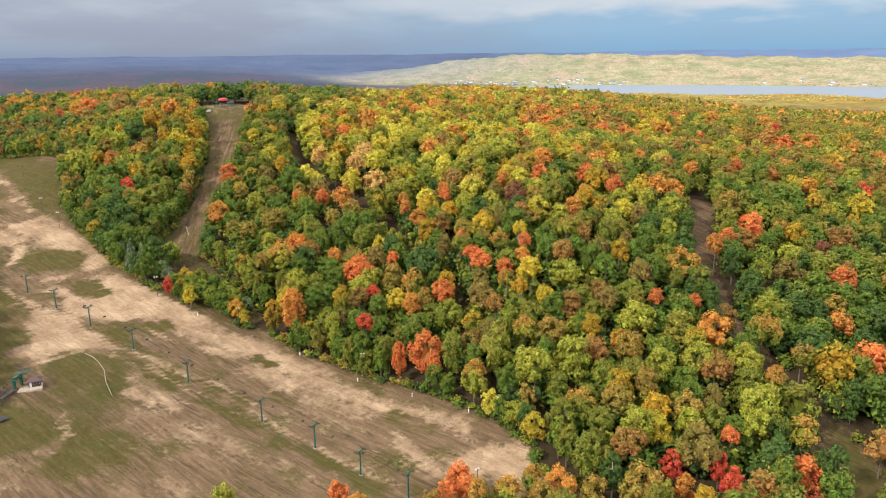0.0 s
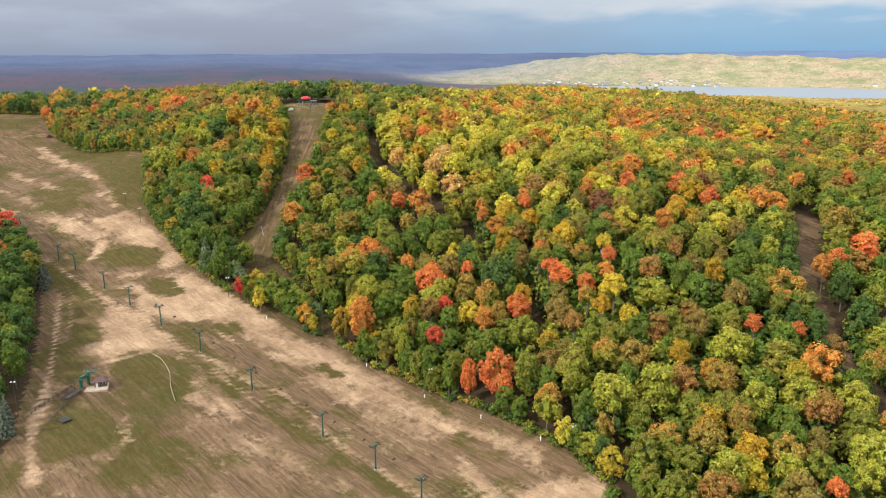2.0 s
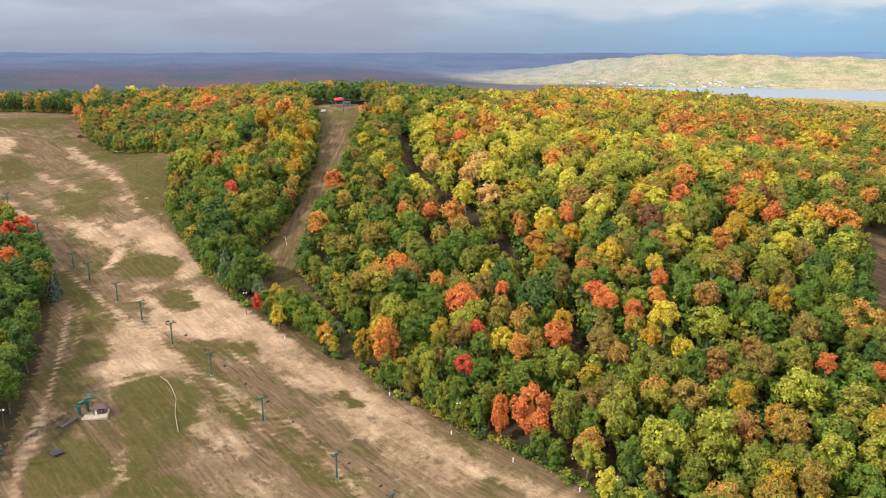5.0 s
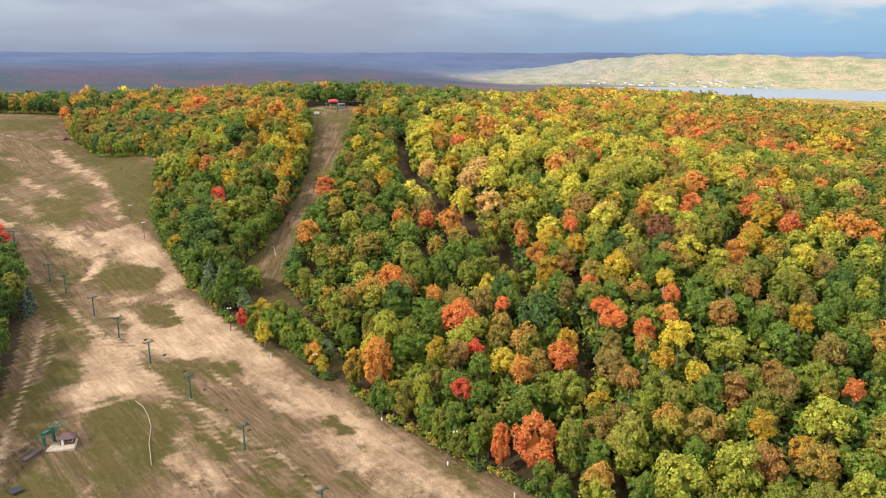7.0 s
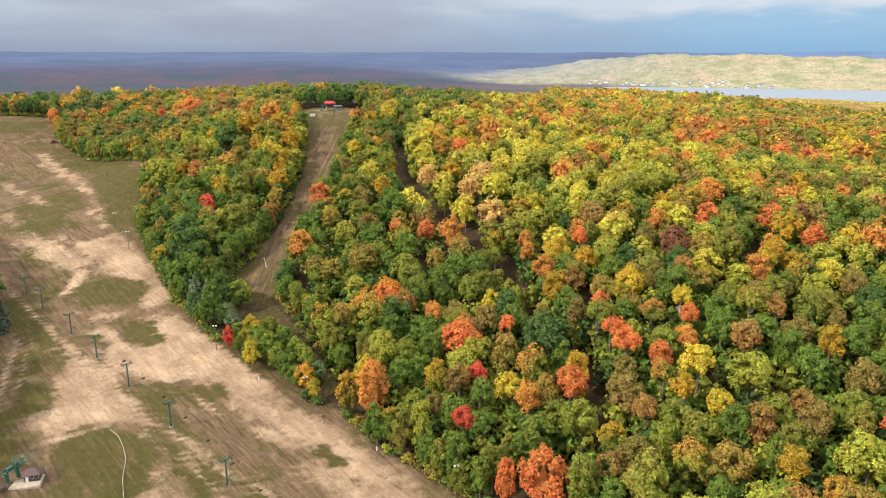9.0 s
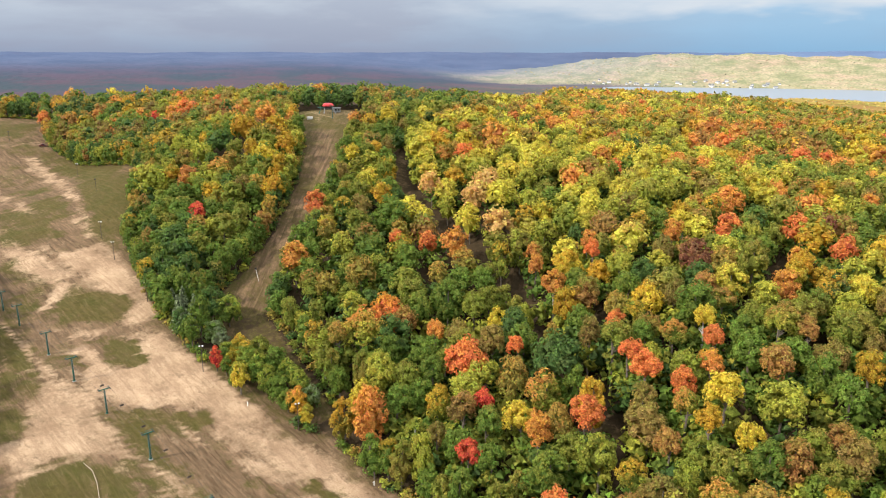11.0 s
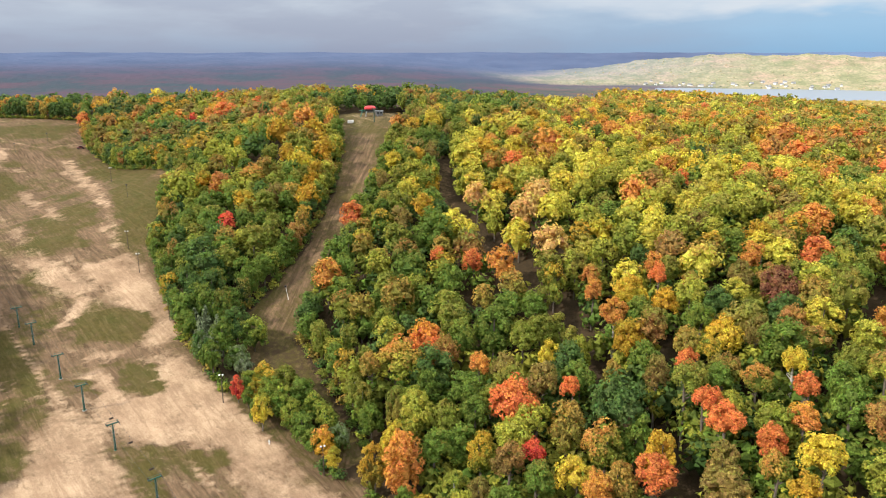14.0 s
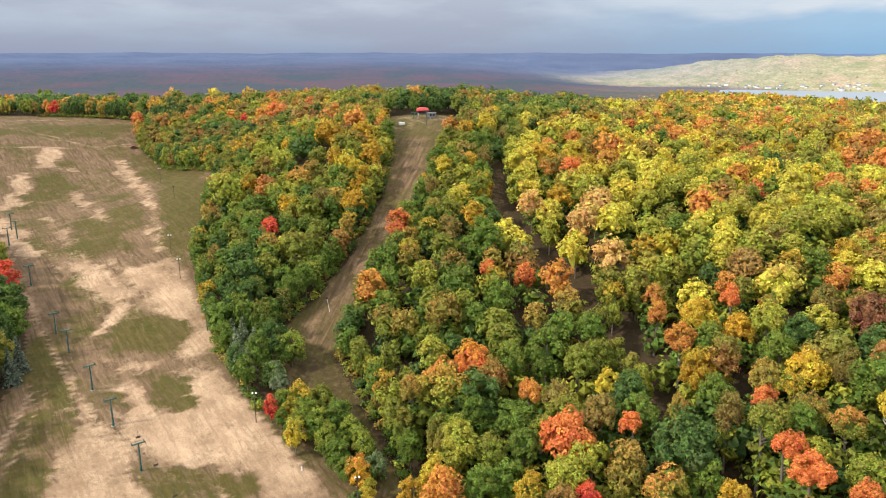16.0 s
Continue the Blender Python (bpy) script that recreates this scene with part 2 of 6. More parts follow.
def ground_material():
    """Sand, turf and leaf litter, laid by the cover attribute and broken up by streaks and grain."""
    m, nt, p = material("hillside_soil")
    cov = add(nt, "ShaderNodeAttribute")
    cov.attribute_name = "cover"
    sep = add(nt, "ShaderNodeSeparateColor", [(cov.outputs["Color"], 0)])
    co = add(nt, "ShaderNodeTexCoord")
    pos = co.outputs["Object"]
    turn = add(nt, "ShaderNodeMapping", [(pos, "Vector")])          # x along the fall of the run
    turn.inputs["Rotation"].default_value = (0, 0, radians(36))
    long_map = add(nt, "ShaderNodeMapping", [(turn.outputs[0], "Vector")])
    long_map.inputs["Scale"].default_value = (0.026, 0.12, 0.05)
    streak = add(nt, "ShaderNodeTexNoise", [(long_map.outputs[0], "Vector")], Scale=1.0, Detail=8.0, Roughness=0.68, Distortion=1.2)
    blot = add(nt, "ShaderNodeTexNoise", [(pos, "Vector")], Scale=0.09, Detail=7.0, Roughness=0.66)
    fine = add(nt, "ShaderNodeTexNoise", [(pos, "Vector")], Scale=0.55, Detail=7.0, Roughness=0.75)
    tiny = add(nt, "ShaderNodeTexNoise", [(pos, "Vector")], Scale=3.1, Detail=4.0, Roughness=0.7)
    comb_map = add(nt, "ShaderNodeMapping", [(turn.outputs[0], "Vector")])
    comb_map.inputs["Scale"].default_value = (0.19, 0.40, 0.3)
    comb = add(nt, "ShaderNodeTexNoise", [(comb_map.outputs[0], "Vector")], Scale=1.0, Detail=7.0, Roughness=0.72, Distortion=0.8)
    sand = mix(nt, span(nt, blot.outputs["Fac"], 0.35, 0.65), (0.31, 0.205, 0.128), (0.54, 0.385, 0.248))
    rill_map = add(nt, "ShaderNodeMapping", [(turn.outputs[0], "Vector")])
    rill_map.inputs["Scale"].default_value = (0.035, 0.42, 0.2)
    rill = add(nt, "ShaderNodeTexNoise", [(rill_map.outputs[0], "Vector")], Scale=1.0, Detail=6.0, Roughness=0.62, Distortion=1.6)
    trail_turn = add(nt, "ShaderNodeMapping", [(pos, "Vector")])     # x along the lift trail
    trail_turn.inputs["Rotation"].default_value = (0, 0, radians(-98))
    trail_map = add(nt, "ShaderNodeMapping", [(trail_turn.outputs[0], "Vector")])
    trail_map.inputs["Scale"].default_value = (0.025, 0.55, 0.2)
    furrow = add(nt, "ShaderNodeTexNoise", [(trail_map.outputs[0], "Vector")], Scale=1.0, Detail=5.0, Roughness=0.6, Distortion=0.8)
    worn = add(nt, "ShaderNodeMix", [(cov.outputs["Alpha"], 0), (furrow.outputs["Fac"], 2), (rill.outputs["Fac"], 3)]).outputs[0]
    sand = mix(nt, span(nt, worn, 0.47, 0.60, 0, 0.45), sand, (0.235, 0.150, 0.092))
    sand = mix(nt, span(nt, comb.outputs["Fac"], 0.46, 0.66, 0, 0.28), sand, (0.22, 0.138, 0.085))
    earth = mix(nt, span(nt, worn, 0.36, 0.62), (0.078, 0.050, 0.027), (0.215, 0.138, 0.082))
    earth = mix(nt, span(nt, fine.outputs["Fac"], 0.42, 0.66, 0, 0.6), earth, (0.10, 0.072, 0.042))
    turf = mix(nt, span(nt, fine.outputs["Fac"], 0.3, 0.7), (0.047, 0.042, 0.009), (0.098, 0.079, 0.023))
    turf = mix(nt, span(nt, blot.outputs["Fac"], 0.42, 0.68, 0, 0.6), turf, (0.050, 0.062, 0.011))
    turf = mix(nt, span(nt, worn, 0.48, 0.68, 0, 0.34), turf, (0.17, 0.118, 0.056))
    turf = mix(nt, span(nt, streak.outputs["Fac"], 0.50, 0.66, 0, 0.45), turf, (0.100, 0.070, 0.032))
    litter = mix(nt, span(nt, fine.outputs["Fac"], 0.3, 0.7), (0.026, 0.022, 0.012), (0.070, 0.046, 0.026))

    def ragged(chan, amount):
        a = add(nt, "ShaderNodeMath", [(streak.outputs["Fac"], 0), (comb.outputs["Fac"], 1)])
        a.operation = "ADD"
        b = add(nt, "ShaderNodeMath", [(a.outputs[0], 0)])
        b.operation = "MULTIPLY_ADD"
        b.inputs[1].default_value, b.inputs[2].default_value = amount, -amount
        c = add(nt, "ShaderNodeMath", [(b.outputs[0], 0), (sep.outputs[chan], 1)])
        c.operation = "ADD"
        d = add(nt, "ShaderNodeMath", [(fine.outputs["Fac"], 0), (c.outputs[0], 2)])
        d.operation = "MULTIPLY_ADD"
        d.inputs[1].default_value = 1.5
        e = add(nt, "ShaderNodeMath", [(d.outputs[0], 0)])
        e.operation = "SUBTRACT"
        e.inputs[1].default_value = 0.75
        return e.outputs[0]

    c = mix(nt, span(nt, ragged(1, 1.4), 0.26, 0.80), earth, turf)
    c = mix(nt, span(nt, ragged(0, 1.5), 0.24, 0.92), c, sand)
    c = mix(nt, span(nt, ragged(2, 0.5), 0.4, 0.6), c, litter)
    c = mix(nt, span(nt, tiny.outputs["Fac"], 0.46, 0.62, 0.0, 0.28), c, (0.085, 0.058, 0.030))
    wisp_map = add(nt, "ShaderNodeMapping", [(turn.outputs[0], "Vector")])
    wisp_map.inputs["Scale"].default_value = (0.16, 1.1, 0.6)
    wisp = add(nt, "ShaderNodeTexNoise", [(wisp_map.outputs[0], "Vector")], Scale=1.0, Detail=5.0, Roughness=0.65, Distortion=1.0)
    free = add(nt, "ShaderNodeMath", [(span(nt, wisp.outputs["Fac"], 0.54, 0.72, 0.0, 0.10), 0), (span(nt, sep.outputs[2], 0.2, 0.6, 1.0, 0.0), 1)])
    free.operation = "MULTIPLY"
    c = mix(nt, free.outputs[0], c, (0.44, 0.33, 0.22))
    scuff = add(nt, "ShaderNodeMath", [(span(nt, wisp.outputs["Fac"], 0.46, 0.30, 0.0, 0.22), 0), (span(nt, sep.outputs[2], 0.2, 0.6, 1.0, 0.0), 1)])
    scuff.operation = "MULTIPLY"
    c = mix(nt, scuff.outputs[0], c, (0.12, 0.082, 0.046))
    nt.links.new(c, p.inputs["Base Color"])
    p.inputs["Roughness"].default_value = 0.95
    p.inputs["Specular IOR Level"].default_value = 0.1
    b = add(nt, "ShaderNodeBump", [(fine.outputs["Fac"], "Height")], Strength=0.6, Distance=0.5)
    nt.links.new(b.outputs[0], p.inputs["Normal"])
    return m


MAT_LEAF = leaf_material()
MAT_BARK = plain_paint("bark", (0.16, 0.13, 0.10), 0.9, size=1.5, grain=0.25, bump=0.5)
MAT_BIRCH = plain_paint("pale_bark", (0.5, 0.47, 0.42), 0.8, size=1.5, grain=0.2, bump=0.3)
MAT_GROUND = ground_material()


# ---- building helpers ----
def mesh_from(name, verts, faces, mat, tint=None, smooth=False):
    """One mesh from arrays: verts (n, 3), faces (m, 3 or 4)."""
    me = bpy.data.meshes.new(name)
    verts, faces = np.asarray(verts, np.float32), np.asarray(faces, np.int32)
    n, k = faces.shape
    me.vertices.add(len(verts))
    me.vertices.foreach_set("co", verts.ravel())
    me.loops.add(n * k)
    me.loops.foreach_set("vertex_index", faces.ravel())
    me.polygons.add(n)
    me.polygons.foreach_set("loop_start", np.arange(0, n * k, k, dtype=np.int32))
    me.polygons.foreach_set("use_smooth", np.full(n, smooth))
    if tint is not None:
        at = me.attributes.new("tint", "FLOAT_COLOR", "FACE")
        at.data.foreach_set("color", np.concatenate([tint, np.ones((n, 1))], 1).astype(np.float32).ravel())
    me.update(calc_edges=True)
    me.validate()
    me.materials.append(mat)
    return me


def part(name, bm, mat, parent, label=""):
    me = bpy.data.meshes.new(name)
    bm.to_mesh(me)
    bm.free()
    me.materials.append(mat)
    ob = new(name, me)
    ob.parent = parent
    return tagged(ob, label)


def root(name, x, y, label, category, group="", turn=0.0, z=None):
    ob = new(name)
    ob.empty_display_size = 0.5
    ob.matrix_world = pose(x, y, land1(x, y) if z is None else z, 0, 0, turn)
    return tagged(ob, label, category, group)


def box(bm, x0, x1, y0, y1, z0, z1, m=None, bevel=0.0):
    made = bmesh.ops.create_cube(bm, size=1.0, matrix=Matrix.LocRotScale(((x0 + x1) / 2, (y0 + y1) / 2, (z0 + z1) / 2), None, (x1 - x0, y1 - y0, z1 - z0)))
    vs = made["verts"]
    if bevel:
        es = list({e for v in vs for e in v.link_edges})
        vs = bmesh.ops.bevel(bm, geom=es, offset=bevel, segments=1, affect="EDGES")["verts"]
    if m is not None:
        bmesh.ops.transform(bm, matrix=m, verts=list(vs))
    return bm


def rod(bm, a, b, r0, r1=None, sides=8):
    a, b = Vector(a), Vector(b)
    d = b - a
    m = Matrix.Translation((a + b) / 2) @ d.to_track_quat("Z", "Y").to_matrix().to_4x4()
    bmesh.ops.create_cone(bm, cap_ends=True, segments=sides, radius1=r0, radius2=r0 if r1 is None else r1, depth=d.length, matrix=m)
    return bm


# ---- ground: one sheet to the horizon ----
def axis(lo, fine_lo, fine_hi, hi, step):
    mid = list(np.arange(fine_lo, fine_hi + 0.1, step))
    out, s, v = [], step, fine_hi
    while v < hi:
        s *= 1.13
        v += s
        out.append(min(v, hi))
    low, s, v = [], step, fine_lo
    while v > lo:
        s *= 1.13
        v -= s
        low.append(max(v, lo))
    return np.array(low[::-1] + mid + out)


def sheet(xs, ys):
    gx, gy = np.meshgrid(xs, ys)
    nx, ny = len(xs), len(ys)
    i = np.arange(nx * ny).reshape(ny, nx)
    f = np.stack([i[:-1, :-1], i[:-1, 1:], i[1:, 1:], i[1:, :-1]], -1).reshape(-1, 4)
    return gx.ravel(), gy.ravel(), f


def build_ground():
    gx, gy, f = sheet(axis(-1900, -430, 60, 1900, 1.9), axis(-900, 168, 610, 1900, 1.9))
    slope, west = inside(SLOPE, gx, gy), inside(TRAIL_WEST, gx, gy)
    gz = land(gx, gy) + 0.25 * fbm(gx, gy, 14, 3) * (slope | west)
    edge = off_line(SLOPE[1:26], gx, gy)
    sand = np.zeros(gx.shape)
    turf = np.zeros(gx.shape)
    litter = np.ones(gx.shape)
    n1, n2 = fbm(gx, gy, 70, 11), fbm(gx, gy, 40, 12)
    # the slope: a worn sandy run beside the woods, turf where nobody skis
    sand_s = 0.17 - 0.20 * np.clip((gy - 380) / 80, 0, 1) + 0.14 * n1 + 0.08 * fbm(gx, gy, 14, 52)
    turf_s = 0.30 + 0.50 * n2 + 0.14 * fbm(gx, gy, 16, 51) + 0.06 * np.clip((gy - 380) / 80, 0, 1)
    wx = gx + 2.6 * fbm(gx, gy, 24, 41) + 1.2 * fbm(gx, gy, 8, 42, 2)
    wy = gy + 2.6 * fbm(gx, gy, 24, 43) + 1.2 * fbm(gx, gy, 8, 44, 2)
    most_s, most_t, ruts = np.zeros(gx.shape), np.zeros(gx.shape), np.zeros(gx.shape)
    for kind, width, much, line in STROKES:
        if len(line) < 2:
            continue
        w = (1.05 * much if width < 1.7 else 1.4 * much if much > 0.3 else much) * np.exp(-(off_line(line, wx if width > 1.7 else gx, wy if width > 1.7 else gy) / max(width, 1.15)) ** (4 if width > 1.7 else 2))
        if kind == "sand" and width < 1.7:
            ruts = np.maximum(ruts, w)
        elif kind == "sand":
            most_s = np.maximum(most_s, w)
        else:
            most_t = np.maximum(most_t, w)
    most_s = np.maximum(most_s * (1 - np.clip(most_t * 1.1, 0, 1)), ruts)
    most_t = most_t * (1 - np.clip(ruts, 0, 1))
    sand_s, turf_s = sand_s + most_s - 0.5 * most_t, turf_s + 0.8 * most_t - 0.4 * most_s
    sand[slope], turf[slope], litter[slope] = sand_s[slope], turf_s[slope], np.clip(0.42 - edge / 3, 0, 1)[slope]
    mid = off_line([(-85, 300), (-108, 322), (-130, 352), (-130, 395), (-132, 440), (-143, 492), (-162, 550)], gx, gy)
    rut = sum(np.exp(-((mid - k) / 0.9) ** 2) for k in (0.6, 3.0, 5.5)) * (gy < 505) * (gy > 325)
    summit = np.exp(-((gx + 160) ** 2 + (gy - 548) ** 2) / 1100)
    sand[west] = (-0.26 + 0.36 * rut + 0.62 * summit)[west]
    turf[west] = (0.80 - 0.42 * np.exp(-((mid - 2) / 5) ** 2) * (gy > 345) * (gy < 510) + 0.2 * n2)[west]
    litter[west] = (0.26 + 0.16 * (gy < 345) + 0.10 * n1 - 0.2 * summit)[west]
    hem = np.exp(-(edge / 4.0) ** 2) * ~slope
    turf, litter = turf + 0.6 * hem, litter * (1 - 0.6 * hem)
    wood_w = np.exp(-(off_line(SLOPE[29:38], gx, gy) / 15) ** 2) * slope
    sand, turf, litter = sand - 0.5 * wood_w * (1 - np.clip(1.3 * ruts, 0, 1)), turf + 0.10 * wood_w, litter + 0.26 * wood_w * (1 - np.clip(ruts, 0, 1))
    strip = inside(BUSHES, gx, gy)
    turf[strip], litter[strip], sand[strip] = 0.7, 0.2, 0.1
    east = off_line(TRAIL_EAST, gx, gy)
    road = off_line(ROAD_EAST, gx, gy)
    for d, w in ((east, 4.5), (road, 6.0)):
        k = np.exp(-(d / w) ** 4)
        grass = np.where((d is road) & (gy > 262), 0.0, 0.55)
        litter, turf, sand = litter * (1 - (0.95 - 0.8 * grass) * k), turf + grass * k, sand - 0.3 * k
    g2 = np.exp(-((gx - 130) ** 2 + (gy - 212) ** 2) / 500)
    turf, litter, sand = turf + 0.5 * g2, litter * (1 - 0.7 * g2), sand - 0.3 * g2
    me = mesh_from("ground", np.stack([gx, gy, gz], 1), f, MAT_GROUND, smooth=True)
    at = me.attributes.new("cover", "FLOAT_COLOR", "POINT")
    at.data.foreach_set("color", np.stack([sand, turf, litter, 1.0 - west], 1).astype(np.float32).ravel())
    return tagged(new("ground", me), "sandy ski slope with worn turf and leaf litter under woods", "ground", kind="structure")


BUSHES = [(-130, 316), (-122, 309), (-108, 301), (-92, 292), (-82, 293), (-82, 302), (-96, 315), (-116, 327), (-128, 328)]
# worn sandy runs and strips of turf on the slope: kind, half width, strength, line on the plan
RUNS_FOOT = [
    ('sand', 0.8, 0.6, [(-151, 223), (-145, 208), (-139, 195), (-128, 180)]),
    ('sand', 2.6, 0.45, [(-122, 213), (-118, 197)]),
    ('sand', 3.5, 0.6, [(-120, 215), (-118, 204), (-119, 196)]),
    ('sand', 2, 0.3, [(-118, 200), (-121, 213)]),
    ('sand', 5, 0.2, [(-87, 211), (-53, 203)]),
    ('sand', 9, 0.5, [(11, 207), (24, 208)]),
    ('sand', 9, 0.2, [(-96, 223), (-80, 211), (-68, 205)]),
    ('sand', 3, 0.35, [(-18, 222), (-3, 204)]),
    ('sand', 1.4, 0.5, [(-112, 262), (-90, 248), (-66, 232), (-40, 213), (-14, 196)]),
    ('sand', 0.9, 0.8, [(-197, 299), (-183, 274), (-171, 254), (-160, 235), (-153, 220), (-146, 204), (-139, 193), (-129, 179)]),
    ('sand', 5, 0.4, [(-106, 235), (-93, 230)]),
]
RUNS_LOW = [
    ('sand', 5, 0.35, [(-32, 245), (-13, 234), (6, 227)]),
    ('sand', 6, 0.22, [(-113, 242), (-97, 237)]),
    ('sand', 1.6, 0.42, [(-119, 264), (-96, 249), (-74, 233), (-48, 216)]),
    ('sand', 6, 0.2, [(-47, 246), (-21, 235)]),
    ('sand', 1, 0.6, [(-111, 255), (-95, 244), (-79, 235)]),
    ('sand', 0.7, 0.6, [(-93, 253), (-80, 246), (-67, 238)]),
    ('sand', 1.6, 0.6, [(-150, 243), (-140, 256), (-137, 264)]),
    ('sand', 0.9, 0.7, [(-200, 301), (-181, 272), (-173, 257), (-161, 237), (-148, 215)]),
    ('sand', 6, 0.25, [(-158, 255), (-132, 259)]),
    ('sand', 6, 0.45, [(-76, 276), (-55, 263), (-32, 245)]),
    ('sand', 5, 0.4, [(-92, 273), (-75, 268), (-58, 252)]),
]
RUNS_LOWER = [
    ('sand', 4, 0.35, [(-94, 271), (-75, 264)]),
    ('sand', 9, 0.45, [(-170, 282), (-146, 269), (-154, 254)]),
    ('sand', 5, 0.2, [(-167, 268), (-129, 271)]),
    ('sand', 9, 0.5, [(-169, 279), (-149, 266), (-140, 265)]),
    ('sand', 8, 0.22, [(-158, 264), (-163, 280)]),
    ('sand', 0.8, 0.5, [(-195, 302), (-177, 275), (-168, 253)]),
    ('sand', 0.8, 0.6, [(-123, 285), (-108, 275)]),
    ('sand', 2.6, 0.4, [(-187, 302), (-150, 278), (-138, 272)]),
    ('sand', 1.2, 0.6, [(-201, 313), (-176, 298), (-150, 282), (-127, 266), (-114, 261)]),
    ('sand', 1.5, 0.3, [(-179, 308), (-144, 282), (-120, 266)]),
    ('sand', 7, 0.5, [(-130, 303), (-102, 286), (-76, 276)]),
    ('sand', 0.9, 0.6, [(-193, 300), (-181, 280)]),
]
RUNS_MIDDLE = [
    ('sand', 7, 0.55, [(-169, 309), (-149, 296), (-135, 291)]),
    ('sand', 10, 0.55, [(-146, 303), (-127, 295)]),
    ('sand', 9, 0.6, [(-152, 317), (-129, 306), (-106, 292)]),
    ('sand', 1, 0.7, [(-245, 344), (-219, 326), (-197, 311), (-175, 297), (-148, 283)]),
    ('sand', 2, 0.5, [(-171, 326), (-179, 318)]),
    ('sand', 3, 0.5, [(-207, 351), (-204, 335)]),
    ('sand', 2.6, 0.5, [(-302, 386), (-256, 350), (-234, 335), (-219, 325)]),
    ('sand', 5, 0.3, [(-259, 359), (-245, 356)]),
    ('sand', 8, 0.6, [(-213, 379), (-188, 359), (-165, 339)]),
    ('sand', 7, 0.7, [(-218, 375), (-202, 368), (-186, 355)]),
    ('sand', 7, 0.22, [(-247, 369), (-224, 366)]),
    ('sand', 6, 0.5, [(-284, 403), (-246, 372), (-217, 359)]),
]
RUNS_UPPER = [
    ('sand', 4, 0.6, [(-330, 410), (-304, 391), (-276, 375)]),
    ('sand', 4, 0.6, [(-309, 399), (-298, 395)]),
    ('sand', 3, 0.35, [(-252, 421), (-225, 396)]),
    ('sand', 2.5, 0.45, [(-312, 422), (-287, 405)]),
    ('sand', 2.5, 0.5, [(-250, 424), (-238, 418), (-239, 408)]),
    ('sand', 3, 0.35, [(-334, 465), (-274, 418)]),
    ('sand', 3.5, 0.5, [(-345, 471), (-305, 440), (-272, 417)]),
    ('sand', 4, 0.45, [(-376, 463), (-360, 453), (-345, 425)]),
    ('sand', 5, 0.7, [(-377, 467), (-361, 454), (-345, 436)]),
    ('sand', 3.5, 0.5, [(-297, 473), (-277, 462)]),
    ('sand', 3, 0.4, [(-343, 507), (-262, 439)]),
    ('sand', 3, 0.6, [(-353, 521), (-333, 504), (-297, 473), (-258, 433)]),
    ('sand', 2.5, 0.4, [(-372, 492), (-364, 494)]),
]
RUNS_HIGH = [
    ('sand', 5, 0.4, [(-399, 509), (-378, 490)]),
    ('sand', 6, 0.7, [(-398, 512), (-381, 488)]),
    ('sand', 1.2, 0.45, [(-423, 496), (-410, 509), (-393, 522)]),
    ('sand', 1.2, 0.7, [(-416, 503), (-409, 512), (-396, 521)]),
    ('sand', 1, 0.6, [(-450, 536), (-422, 535), (-401, 533), (-385, 533), (-378, 532)]),
    ('sand', 1.0, 0.4, [(-479, 555), (-420, 529), (-391, 531), (-362, 546)]),
    ('sand', 1, 0.6, [(-378, 532), (-376, 541), (-368, 548)]),
    ('sand', 0.8, 0.6, [(-486, 570), (-453, 584), (-424, 604)]),
]
TURF_FOOT = [
    ('turf', 5, 0.35, [(-136, 181), (-142, 184)]),
    ('turf', 6, 0.45, [(-25, 195), (-11, 193)]),
    ('turf', 9, 0.45, [(-106, 203), (-109, 191)]),
    ('turf', 5, 0.6, [(-111, 192), (-109, 205)]),
    ('turf', 9, 0.5, [(-133, 198), (-123, 200)]),
    ('turf', 10, 0.7, [(-135, 196), (-128, 204)]),
    ('turf', 6, 0.4, [(-128, 238), (-118, 222), (-110, 206), (-106, 192)]),
    ('turf', 4.5, 0.55, [(-120, 262), (-96, 246), (-71, 231), (-45, 212), (-20, 194), (-6, 184)]),
    ('turf', 4, 0.5, [(-19, 232), (-11, 225)]),
    ('turf', 5, 0.5, [(-19, 232), (-7, 225)]),
    ('turf', 9, 0.6, [(-137, 250), (-121, 237), (-113, 216)]),
    ('turf', 8, 0.6, [(-135, 252), (-126, 235), (-115, 219)]),
]
TURF_LOW = [
    ('turf', 3, 0.5, [(-90, 244), (-65, 228)]),
    ('turf', 9, 0.8, [(-134, 250), (-122, 231)]),
    ('turf', 2.5, 0.5, [(-62, 243), (-56, 242)]),
    ('turf', 6, 0.7, [(-166, 242), (-167, 255), (-152, 234)]),
    ('turf', 4, 0.6, [(-107, 256), (-90, 245), (-71, 235)]),
    ('turf', 4, 0.7, [(-128, 253), (-120, 248), (-115, 238)]),
    ('turf', 4, 0.6, [(-110, 257), (-94, 248), (-78, 241)]),
    ('turf', 2.5, 0.4, [(-113, 260), (-90, 245)]),
    ('turf', 3.5, 0.5, [(-150, 229), (-161, 249), (-173, 274), (-203, 312)]),
    ('turf', 3, 0.4, [(-80, 266), (-70, 268)]),
    ('turf', 2.2, 0.5, [(-97, 271), (-85, 265)]),
    ('turf', 3, 0.5, [(-97, 271), (-89, 266)]),
    ('turf', 2.6, 0.6, [(-75, 270), (-68, 268)]),
]
